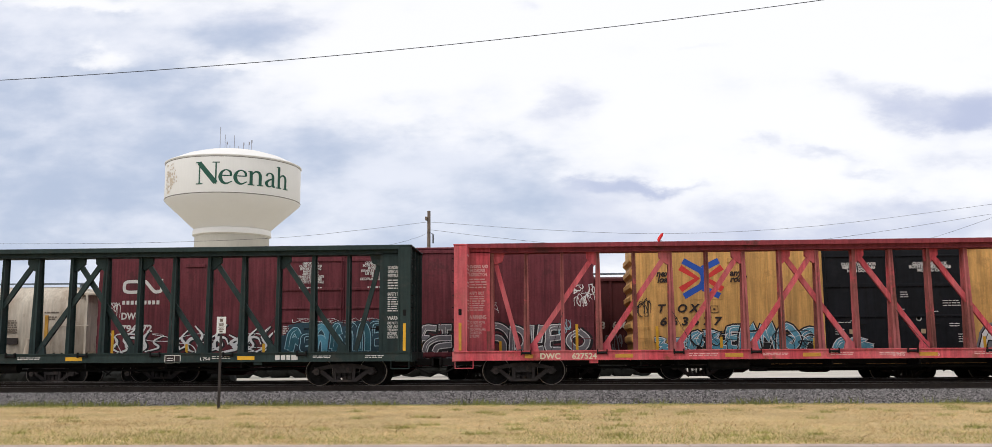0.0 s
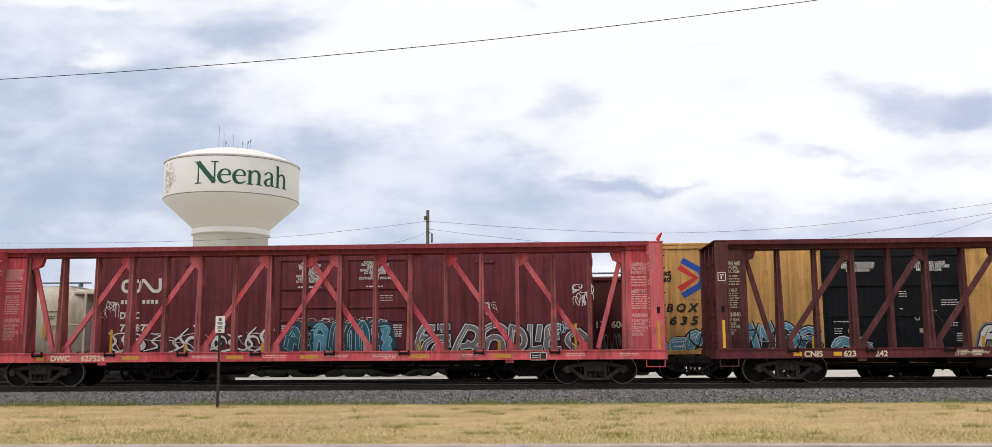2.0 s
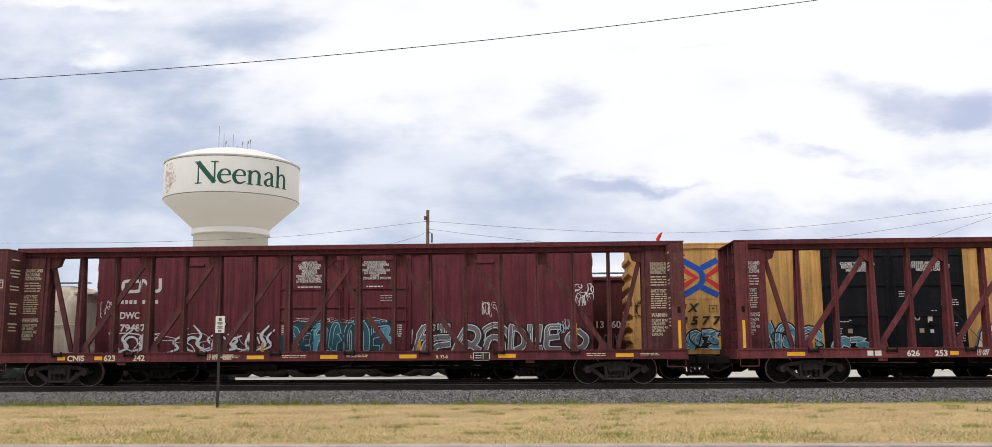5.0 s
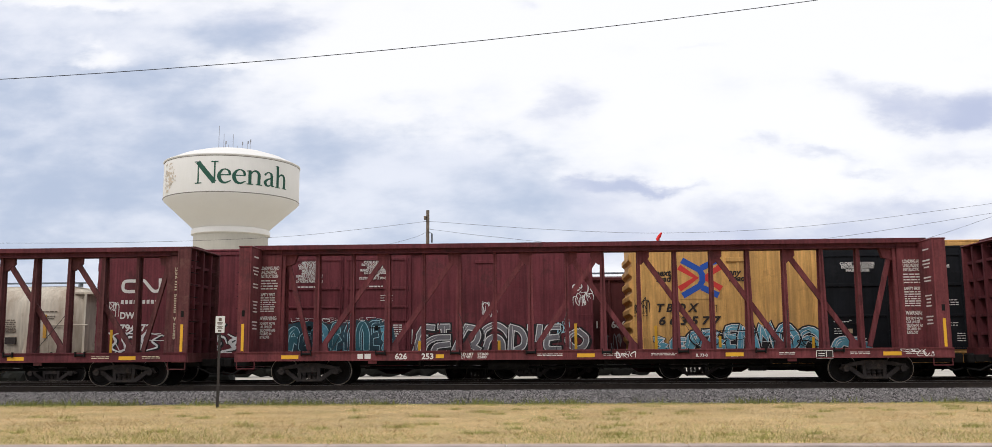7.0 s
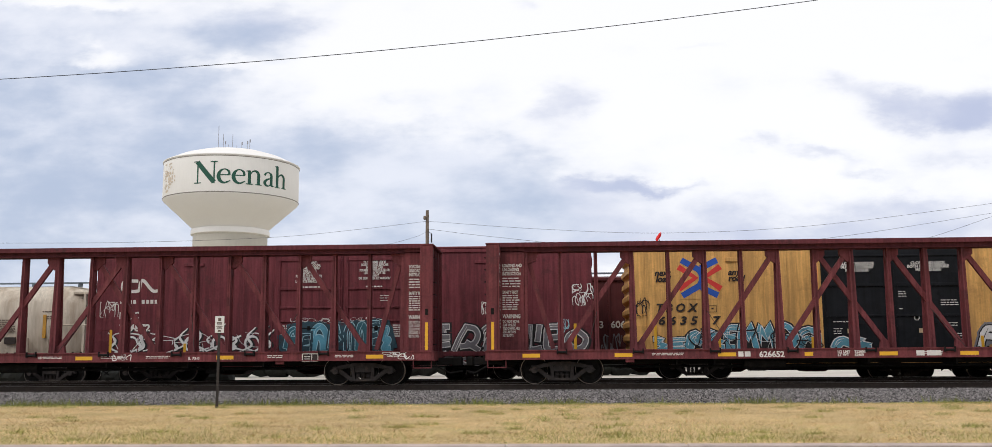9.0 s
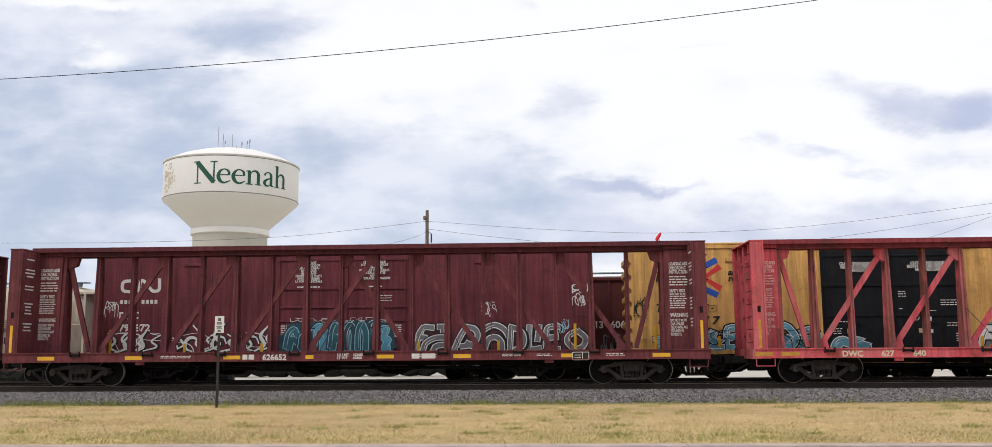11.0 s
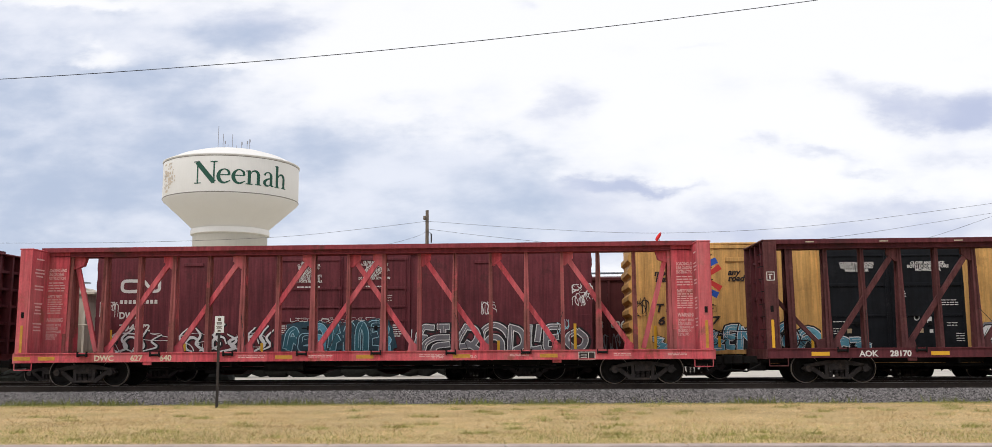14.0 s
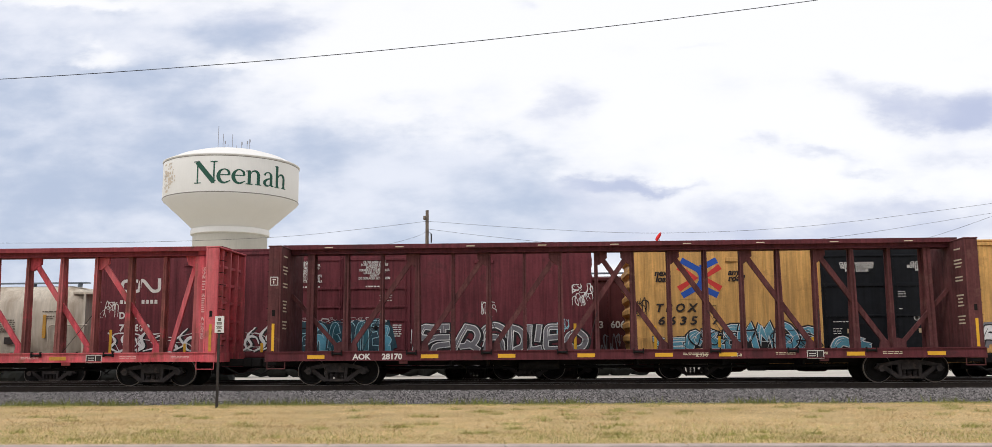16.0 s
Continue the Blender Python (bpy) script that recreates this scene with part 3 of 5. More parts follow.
    bm.faces.new(a), bm.faces.new(b[::-1])
    for i in range(5):
        bm.faces.new((a[i], b[i], b[(i + 1) % 5], a[(i + 1) % 5]))
    part("roof", bm, paint, car)
    for x in seams:
        part("side_seam", box(BM(), x - xc - 0.018, x - xc + 0.018, -w - 0.010, -w + 0.004, z0 + 0.02, zt - 0.02), paint, body)
    for x, rw in ribs:
        bm = BM()
        a, b = x - xc - rw / 2, x - xc + rw / 2
        slabv = [[bm.verts.new(p) for p in ((a, -w + 0.004, z), (a + 0.03, -w - 0.022, z), (b - 0.03, -w - 0.022, z), (b, -w + 0.004, z))] for z in (z0 + 0.12, zt - 0.10)]
        for k in range(4):
            bm.faces.new((slabv[0][k], slabv[0][(k + 1) % 4], slabv[1][(k + 1) % 4], slabv[1][k]))
        bm.faces.new(slabv[0]), bm.faces.new(slabv[1])
        part("side_post", bm, paint, body)
    # bottom sill and top rail
    part("side_sill", box(BM(), -h, h, -w - 0.05, -w + 0.02, z0 - 0.10, z0 + 0.06, 0.01), paint, car)
    part("top_rail", box(BM(), -h, h, -w - 0.055, -w + 0.02, zt - 0.14, zt - 0.02, 0.01), paint, car)
    # the sill hangs deeper between the trucks
    part("deep_sill", slab(BM(), [(-h + 4.3, z0 - 0.098), (-h + 4.9, z0 - 0.44), (h - 4.9, z0 - 0.44), (h - 4.3, z0 - 0.098)], -w + 0.03, -w + 0.10), paint, car)
    # two doors, side by side, in their frame
    d0, dm, d1 = (d - xc for d in door)
    for a, b in ((d0, dm - 0.02), (dm + 0.02, d1)):
        bm = box(BM(), a + 0.03, b - 0.03, -w - 0.075, -w - 0.01, z0 + 0.10, zt - 0.18, 0.012)
        door_ob = part("door", bm, door_paint, car)
        for z, t in door_bars:
            part("door_rib", box(BM(), a + 0.05, b - 0.05, -w - 0.12, -w - 0.072, z - t, z + t, 0.008), door_paint, door_ob)
        for e in (a + 0.13, b - 0.13):
            bm = BM()
            rod(bm, (e, -w - 0.125, z0 + 0.12), (e, -w - 0.125, zt - 0.22), 0.020, 8)
            part("lock_rod", bm, door_paint, door_ob)
        bm = BM()
        m = (a + b) / 2
        rod(bm, (m - 0.25, -w - 0.14, z0 + 0.95), (m + 0.25, -w - 0.14, z0 + 0.95), 0.018, 8)
        box(bm, m - 0.06, m + 0.06, -w - 0.15, -w - 0.07, z0 + 0.87, z0 + 1.03, 0.01)
        part("door_handle", bm, M["steel_dark"], door_ob)
    for z in (z0 + 0.03, zt - 0.20):
        part("door_track", box(BM(), d0 - 0.15, d1 + 0.4, -w - 0.10, -w - 0.045, z, z + 0.06, 0.008), door_paint, car)
    part("door_gap_cover", box(BM(), dm - 0.06, dm + 0.05, -w - 0.03, -w + 0.004, z0 + 0.10, zt - 0.18), door_paint, car)
    for e in (d0, d1):
        part("door_post", box(BM(), e - 0.05, e + 0.05, -w - 0.06, -w + 0.004, z0 + 0.07, zt - 0.15, 0.01), paint, car)
    # ends
    for s in (-1, 1):
        for k in range(end_ribs):
            z = z0 + 0.25 + (zt - z0 - 0.45) * (k + 0.5) / end_ribs
            dz = (zt - z0 - 0.45) / end_ribs * 0.36
            bm = BM()
            pr = [(s * h - s * 0.01, z - dz * 1.15), (s * (h + depth), z - dz * 0.45), (s * (h + depth), z + dz * 0.45), (s * h - s * 0.01, z + dz * 1.15)]
            slab(bm, pr, -w + 0.04, w - 0.04)
            part("end_rib", bm, paint, car)
        bm = BM()
        for z in [z0 + 0.1 + 0.42 * i for i in range(9)]:
            rod(bm, (s * (h - 0.50), -w - 0.09, z), (s * (h - 0.06), -w - 0.09, z), 0.011, 6)
            for e in (h - 0.50, h - 0.06):
                rod(bm, (s * e, -w - 0.09, z), (s * e, -w, z), 0.011, 6)
            if z > 2.2:
                break
        tagged(part("ladder", bm, paint, car), kind="stuff")
        coupler_part(car, s, h, 0.72)
        bm = BM()
        pts = [(s * (h - 0.06), -w - 0.03, z0 - 0.1), (s * (h - 0.06), -w - 0.03, z0 - 0.48), (s * (h - 0.5), -w - 0.03, z0 - 0.48), (s * (h - 0.5), -w - 0.03, z0 - 0.1)]
        for p, q in zip(pts, pts[1:]):
            rod(bm, p, q, 0.016, 6)
        part("stirrup_step", bm, M["steel_dark"], car)
    # underframe
    bm = BM()
    box(bm, -h + 0.1, h - 0.1, -0.3, 0.3, 0.62, z0)
    for k in range(12):
        x = -h + 0.8 + k * (2 * h - 1.6) / 11
        box(bm, x - 0.05, x + 0.05, -w + 0.05, w - 0.05, 0.82, z0)
    part("underframe", bm, M["steel_dark"], car)
    bm = BM()
    rod(bm, (-2.8, -0.7, 0.62), (-1.5, -0.7, 0.62), 0.18, 12)
    box(bm, 1.0, 1.6, -0.95, -0.5, 0.45, 0.85, 0.02)
    rod(bm, (-h + 3, -0.5, 0.50), (h - 3, -0.5, 0.50), 0.02, 6)
    box(bm, -h + 4.2, -h + 4.8, -1.3, -0.9, 0.30, 0.9, 0.02)
    part("brake_gear", bm, M["steel_dark"], car)
    if deep:
        bm = BM()
        box(bm, -h + 4.4, h - 4.4, -0.62, -0.50, 0.30, 0.64, 0.01)
        for k in range(9):
            x = -h + 4.7 + k * (2 * h - 9.4) / 8
            box(bm, x - 0.04, x + 0.04, -1.2, -0.6, 0.34, 0.84)
            rod(bm, (x, -1.15, 0.50), (x + 0.9, -1.15, 0.40), 0.025, 6)
        part("draft_rigging", bm, M["steel_dark"], car, "black brake rods and beams")
    for x in (-h + 2.35, h - 2.35):
        bogie(car, x)
    return car, xc


def strip_marks(parent, xc, marks, y):
    for x, za, zb in marks:
        part("reflector_strip", box(BM(), x - xc - 0.05, x - xc + 0.05, y - 0.006, y - 0.001, za, zb), M["mark"], parent, "yellow reflective strip")


def maroon_boxcar():
    seams = [-16.52, -15.09, -13.73, -12.35, -11.14, -10.02, -4.71, -3.77, -2.83, -1.82, -0.84, 0.14, 1.07]
    car, xc = boxcar("maroon high-cube boxcar with closed doors and graffiti along its lower side", M["maroon"], -16.77, 1.88, 4.86, seams, [],
                     (-9.87, -7.32, -4.88), M["maroon"], ((4.50, 0.05), (3.42, 0.05), (2.72, 0.04), (2.22, 0.04)), 5, 0.03)
    y = -SIDE2
    X = lambda v: v - xc
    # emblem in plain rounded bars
    bm = BM()
    zc = 3.58
    e0, e1 = X(-15.77), X(-14.36)
    stroke(bm, [(e0 + 0.55, zc + 0.195), (e0 + 0.14, zc + 0.195), (e0, zc + 0.115), (e0, zc - 0.115), (e0 + 0.14, zc - 0.195), (e0 + 0.48, zc - 0.195)], 0.12, y - 0.004)
    part("emblem_bar", bm, M["white"], car, "white rounded emblem stroke")
    bm = BM()
    stroke(bm, [(e0 + 0.50, zc - 0.195), (e0 + 0.63, zc - 0.145), (e0 + 0.68, zc + 0.145), (e0 + 0.80, zc + 0.195), (e1 - 0.30, zc - 0.145), (e1 - 0.14, zc - 0.195), (e1, zc - 0.115), (e1, zc + 0.25)], 0.12, y - 0.0055)
    part("emblem_bar", bm, M["white"], car, "white rounded emblem stroke")
    for k in range(9):
        a = X(-15.84) + k * 0.165
        if k != 4:
            part("web_line_bar", box(BM(), a, a + 0.11, y - 0.006, y - 0.002, 2.915, 3.06), M["white"], car)
    words("reporting_mark", ["DWC"], 0.345, M["white"], car, (X(-15.86), y - 0.003, 2.64), squeeze=0.90, bold=0.012)
    words("car_number", ["794872"], 0.355, M["white"], car, (X(-15.84), y - 0.003, 2.18), squeeze=1.12, bold=0.012)
    words("door_notice", ["-IMPORTANT-", "CLOSE THIS DOOR", "BEFORE CLOSING", "MAIN DOOR", "-IMPORTANT-", "FERMER CETTE PORTE", "AVANT DE FERMER", "LA PORTE PRINCIPALE"], 0.125, M["white"], car,
          (X(-8.64), y - 0.13, 4.44), "CENTER", gap=0.80, squeeze=0.80, bold=0.004)
    words("door_notice", ["CLOSE AND LOCK", "BOTH DOORS BEFORE", "MOVING CAR", "FERMER ET VERROUILLER", "LES DEUX PORTES", "AVANT", "DE DEPLACER LE WAGON"], 0.125, M["white"], car,
          (X(-6.17), y - 0.13, 4.44), "CENTER", gap=0.80, squeeze=0.80, bold=0.004)
    rng = random.Random(3)
    bm = BM()
    bars(bm, rng, X(-9.07), X(-8.21), 3.50, 0.05, y - 0.125)
    bars(bm, rng, X(-6.49), X(-5.88), 3.50, 0.05, y - 0.125)
    bars(bm, rng, X(-5.97), X(-5.51), 3.15, 0.025, y - 0.078, rows=3, pitch=0.09)
    bars(bm, rng, X(-9.66), X(-9.37), 2.06, 0.04, y - 0.078, rows=5, pitch=0.08)
    bars(bm, rng, X(-5.48), X(-5.15), 2.06, 0.04, y - 0.078, rows=6, pitch=0.08)
    tagged(part("small_stencil_lines", bm, M["white"], car, "rows of small white stencil marks"), kind="stuff")
    # vent boxes under the roof
    for a, b in ((293, 325), (755, 785)):
        a, b = X(-16.77 + (a - 153) * 0.0238), X(-16.77 + (b - 153) * 0.0238)
        bm = box(BM(), a, b, y - 0.05, y + 0.01, 4.30, 4.42, 0.01)
        part("vent_box", bm, M["maroon"], car)
    strip_marks(car, xc, [(-16.14, 1.08, 1.95), (-13.30, 1.08, 1.42), (-10.38, 1.08, 1.42), (-7.20, 1.30, 1.72), (-4.51, 1.08, 1.45), (-1.57, 1.08, 1.45), (1.24, 1.12, 2.05)], y - 0.012)
    # graffiti, from one end to the other
    rng = random.Random(21)
    scrawl(car, rng, X(-16.60), X(-15.91), 2.42, 2.98, 9, M["white"], y - 0.003, 0.026)
    flames(car, rng, X(-16.20), X(-14.40), 1.06, 1.95, 6, y - 0.002)
    flames(car, rng, X(-13.85), X(-9.95), 1.06, 2.08, 13, y - 0.002)
    scrawl(car, rng, X(-16.04), X(-10.07), 1.08, 1.8, 9, M["sp_white"], y - 0.0105, 0.035)
    # teal piece over the doors, on a navy ground
    yd = y - 0.130
    for k, (a, b, z) in enumerate(((-9.55, -7.45, 1.42), (-9.2, -7.5, 1.82), (-7.2, -5.55, 1.42), (-7.2, -5.7, 1.85))):
        bm = BM()
        stroke(bm, [(X(a), z), (X(a + 0.5), z + 0.08), (X(b - 0.4), z - 0.04), (X(b), z + 0.05)], 0.62, yd - 0.0008 * k)
        part("graffiti_ground", bm, M["sp_navy"], car)
    row = [("hook", -9.52, -8.92, 2.0), ("ee", -8.98, -8.50, 1.75), ("dome", -8.55, -7.80, 2.12), ("hook", -7.85, -7.42, 2.15), ("arch", -7.30, -6.80, 2.15), ("arch", -6.88, -6.36, 2.18), ("ee", -6.42, -5.95, 2.2), ("zed", -5.95, -5.52, 2.0)]
    sprayed(car, rng, [(g, X(a), X(b), t) for g, a, b, t in row], 1.10, (M["sp_teal"], M["sp_navy"], M["sp_blue"], M["sp_teal"], M["sp_navy"]), M["sp_cyan"], yd - 0.004, M["sp_navy"], 0.19, 0.026, 0.09)
    scrawl(car, rng, X(-9.28), X(-5.72), 2.16, 2.32, 16, M["sp_white"], yd - 0.03, 0.016)
    # thin white tag, then a row of silver letters
    for a, b in ((-5.38, -5.12), (-5.05, -4.78)):
        bm = BM()
        stroke(bm, [(X(a), 1.30), (X(a + 0.02), 1.82), (X(b - 0.02), 1.36), (X(b), 1.86)], 0.045, y - 0.004, smooth=0)
        part("graffiti_tag", bm, M["sp_white"], car)
    row = [("wedge", -4.72, -3.92, 2.02), ("low_arch", -4.45, -3.35, 1.66), ("bar", -3.85, -3.35, 2.05), ("big_b", -3.30, -2.25, 2.04), ("dome", -2.28, -1.05, 2.10), ("dee", -1.22, -0.56, 2.02), ("ell", -0.56, 0.04, 2.04), ("ee", 0.08, 0.72, 2.02), ("ring", 0.86, 1.70, 1.86)]
    sprayed(car, rng, [(g, X(a), X(b), t) for g, a, b, t in row], 1.04, (M["sp_grey"],), M["sp_white"], y - 0.002, M["sp_black"], 0.16, 0.034, 0.07)
    # what was sprayed on runs down over the deep sill
    scrawl(car, rng, X(-5.2), X(-1.4), 0.60, 0.86, 14, M["sp_grey"], y + 0.026, 0.10)
    scrawl(car, rng, X(-5.2), X(-1.4), 0.60, 0.86, 12, M["sp_white"], y + 0.024, 0.03)
    scrawl(car, rng, X(0.55), X(1.01), 1.7, 2.2, 5, M["sp_cyan"], y - 0.014, 0.035)
    scrawl(car, rng, X(-2.19), X(-1.63), 2.3, 2.85, 6, M["sp_white"], y - 0.003, 0.028)
    scrawl(car, rng, X(1.17), X(1.92), 3.18, 3.5, 7, M["sp_white"], y - 0.003, 0.034)
    scrawl(car, rng, X(1.17), X(1.91), 2.72, 3.15, 7, M["sp_white"], y - 0.004, 0.034)
    return car


def yellow_boxcar():
    x0 = 3.34
    ribs = []
    for k in range(8):
        ribs.append((x0 + 0.42 + k * 0.86, 0.17))
    for k in range(8):
        ribs.append((15.55 + 0.42 + k * 0.86, 0.17))
    ribs = [(x, r) for x, r in ribs if not (4.95 < x < 6.65) and x < 22.0 and not (9.95 < x < 15.45)]
    seams = [x0 + 0.85 + k * 0.86 for k in range(7)] + [15.9 + k * 0.86 for k in range(7)]
    car, xc = boxcar("yellow high-cube boxcar with black double doors and sprayed graffiti", M["yellow"], x0, 22.2, 4.89, seams, ribs,
                     (10.15, 12.60, 15.28), M["black"], ((4.42, 0.03), (3.36, 0.06), (2.25, 0.04)), 7, 0.11, True)
    X = lambda v: v - xc
    y = -SIDE2
    # emblem: a blue and a red chevron facing their mirror images
    cx, cz = X(5.81), 3.68
    part("emblem_panel", box(BM(), cx - 0.80, cx + 0.80, y - 0.012, y + 0.002, 2.9, 4.45, 0.004), M["yellow"], car)
    k = y - 0.016

    def band(name, pts, w, dy, m):
        bm = BM()
        stroke(bm, pts, w, k - dy, smooth=0)
        part(name, bm, m, car)

    band("emblem_chevron", [(cx - 0.70, cz + 0.37), (cx - 0.14, cz), (cx - 0.70, cz - 0.37)], 0.22, 0.0, M["scarlet"])
    band("emblem_chevron", [(cx + 0.72, cz + 0.37), (cx + 0.18, cz), (cx + 0.72, cz - 0.37)], 0.22, 0.0, M["scarlet"])
    band("emblem_chevron", [(cx - 0.58, cz + 0.62), (cx - 0.02, cz + 0.30), (cx + 0.09, cz + 0.12), (cx + 0.09, cz - 0.12), (cx - 0.02, cz - 0.30), (cx - 0.58, cz - 0.62)], 0.22, 0.002, M["blue"])
    band("emblem_bar", [(cx + 0.60, cz + 0.62), (cx + 0.12, cz + 0.38)], 0.22, 0.001, M["blue"])
    band("emblem_bar", [(cx + 0.60, cz - 0.62), (cx + 0.12, cz - 0.38)], 0.22, 0.001, M["blue"])
    yl = y - 0.026
    words("slogan", ["next", "load"], 0.31, M["ink"], car, (X(4.74), yl, 4.02), "RIGHT", gap=0.72, italic=0.25, bold=0.012)
    words("slogan", ["any", "road"], 0.31, M["ink"], car, (X(6.85), yl, 4.02), "LEFT", gap=0.72, italic=0.25, bold=0.012)
    words("reporting_mark", ["T B O X"], 0.41, M["ink"], car, (X(4.17), yl, 2.78), italic=0.25, bold=0.014, squeeze=1.02)
    words("car_number", ["6 6 3 5 7 7"], 0.41, M["ink"], car, (X(4.25), yl, 2.31), italic=0.2, bold=0.014, squeeze=1.22)
    bm = BM()
    for a, b, c, d in ((6.11, 6.39, 2.42, 2.438), (6.11, 6.39, 2.662, 2.68), (6.11, 6.128, 2.438, 2.662), (6.372, 6.39, 2.438, 2.662), (6.21, 6.29, 2.53, 2.58)):
        box(bm, X(a), X(b), yl, yl + 0.004, c, d)
    part("plate_box", bm, M["ink"], car, "black ruled plate box")
    part("vent_box", box(BM(), X(6.78), X(7.45), y - 0.06, y + 0.01, 4.26, 4.42, 0.01), M["yellow"], car)
    # door notices
    words("door_notice", ["CLOSE THIS DOOR", "BEFORE CLOSING", "MAIN DOOR"], 0.145, M["white"], car, (X(11.47), y - 0.125, 4.20), "CENTER", gap=0.84, bold=0.006)
    words("door_notice", ["CLOSE AND LOCK", "BOTH DOORS BEFORE", "MOVING CAR"], 0.145, M["white"], car, (X(14.00), y - 0.125, 4.20), "CENTER", gap=0.84, bold=0.006)
    rng = random.Random(8)
    bm = BM()
    for px, pz, n, wdt in ((1315, 2.05, 1, 0.55), (1315, 1.8, 3, 0.32), (1421, 3.12, 3, 0.28), (1421, 2.50, 1, 0.18), (1487, 2.80, 3, 0.62), (1495, 1.98, 2, 0.4), (1508, 1.60, 4, 0.3), (1470, 2.42, 1, 0.2), (1340, 2.1, 1, 0.12)):
        a = X(10.15 + (px - 1298) * 0.02238)
        bars(bm, rng, a, a + wdt, pz, 0.028, y - 0.08, rows=n, pitch=0.085)
    tagged(part("small_stencil_lines", bm, M["white"], car, "rows of small white stencil marks"), kind="stuff")
    for px, z, w_, h_, m in ((1464, 1.95, 0.16, 0.26, "white"), (1450, 1.62, 0.16, 0.16, "ink_tan"), (1337, 1.62, 0.16, 0.16, "ink_tan"), (1467, 1.62, 0.12, 0.12, "white")):
        a = X(10.15 + (px - 1298) * 0.02238)
        part("placard", box(BM(), a, a + w_, y - 0.09, y - 0.072, z, z + h_), M[m], car)
    bm = BM()
    lathe(bm, [(0.10, y - 0.08), (0.10, y - 0.086), (0.07, y - 0.086), (0.07, y - 0.08)], 20, "y", (X(13.50), 0, 2.16))
    part("round_mark", bm, M["white"], car)
    strip_marks(car, xc, [(4.15, 1.05, 1.95), (6.45, 1.15, 1.55), (9.78, 1.1, 1.5), (15.76, 1.1, 1.5)], y - 0.06)
    # graffiti
    rng = random.Random(33)
    yg = y - 0.026
    for k, (a, b, z, h_) in enumerate(((5.35, 6.70, 1.34, 0.50), (6.7, 8.6, 1.38, 0.66), (6.85, 8.5, 1.62, 0.40), (8.5, 10.1, 1.36, 0.52))):
        bm = BM()
        stroke(bm, [(X(a), z), (X(a + 0.5), z + 0.04), (X(b - 0.4), z - 0.02), (X(b), z)], h_, yg - 0.0008 * k)
        part("graffiti_ground", bm, M["sp_black"], car)
    low = [("zed", 4.05, 4.62, 1.52), ("ee", 4.62, 5.22, 1.50)]
    sprayed(car, rng, [(g, X(a), X(b), t) for g, a, b, t in low], 1.04, (M["sp_sky"],), M["sp_white"], yg, M["sp_black"], 0.12, 0.03, 0.03, 0.0, True)
    row = [("hook", 5.18, 5.86, 1.76), ("zed", 5.80, 6.66, 1.76), ("ee", 6.60, 7.18, 1.95), ("bolt", 7.08, 7.86, 2.06), ("bolt", 7.74, 8.54, 2.08), ("swirl", 8.46, 9.30, 2.02), ("dome", 9.20, 10.20, 1.86)]
    sprayed(car, rng, [(g, X(a), X(b), t) for g, a, b, t in row], 1.04, (M["sp_sky"], M["sp_blue"]), M["sp_white"], yg - 0.004, M["sp_black"], 0.19, 0.026, 0.06, 0.0, True)
    row = [("hook", 10.42, 11.10, 1.50), ("zed", 11.05, 11.85, 1.46)]
    sprayed(car, rng, [(g, X(a), X(b), t) for g, a, b, t in row], 1.04, (M["sp_sky"],), M["sp_white"], y - 0.13, M["sp_black"], 0.15, 0.035, 0.03, 0.0, True)
    row = [("wedge", 15.59, 16.4, 1.85), ("big_b", 16.3, 17.1, 1.85), ("dee", 17.0, 17.7, 1.8)]
    sprayed(car, rng, [(g, X(a), X(b), t) for g, a, b, t in row], 1.04, (M["sp_white"],), M["sp_black"], yg, M["sp_grey"], 0.22)
    scrawl(car, rng, X(5.37), X(10.12), 1.1, 1.7, 8, M["sp_white"], yg - 0.034, 0.02)
    scrawl(car, rng, X(5.37), X(10.12), 1.08, 1.75, 10, M["sp_black"], yg - 0.036, 0.04)
    scrawl(car, rng, X(3.41), X(3.94), 2.3, 2.95, 8, M["sp_black"], yg, 0.03)
    return car


maroon_boxcar()
yellow_boxcar()


# ---- hoppers on the third track ----
def hopper_car(label, paint, x0, x1, zt, round_sides, marks=None, bogies=True):
    xc, h = (x0 + x1) / 2, (x1 - x0) / 2
    car = thing("hopper_car", label, "hopper car", pose(xc, TRACK3, LOW))
    w, z0 = 1.5, 1.05
    if round_sides:
        ring = [(-0.35, zt), (-0.8, zt - 0.06), (-1.2, zt - 0.28), (-1.45, zt - 0.75), (-w, zt - 1.4), (-1.48, zt - 2.0), (-1.36, z0 + 0.15), (-1.28, z0)]
    else:
        ring = [(-0.45, zt), (-1.3, zt - 0.10), (-w, zt - 0.22), (-w, zt - 0.9), (-w, z0 + 0.4), (-w, z0)]
    ring = ring + [(-y, z) for y, z in ring[::-1]]
    bm = BM()
    # the ends slope in under the eaves
    secs = [(-h + 0.9, 1.0), (h - 0.9, 1.0)]
    zc = zt - 1.3
    rows = []
    for x, k in ((-h, 0.80), (-h + 0.35, 0.92), *secs, (h - 0.35, 0.92), (h, 0.80)) if round_sides else ((-h, 1.0), (h, 1.0)):
        rows.append([bm.verts.new((x, y * k if round_sides else y, zc + (z - zc) * k if round_sides else z)) for y, z in ring])
    for a, b in zip(rows, rows[1:]):
        for i in range(len(ring)):
            bm.faces.new((a[i], b[i], b[(i + 1) % len(ring)], a[(i + 1) % len(ring)]))
    bm.faces.new(rows[0][::-1]), bm.faces.new(rows[-1])
    body = part("body", bm, paint, car, "", True)
    # slope sheets and outlets under the body
    for k in (-1, 0, 1):
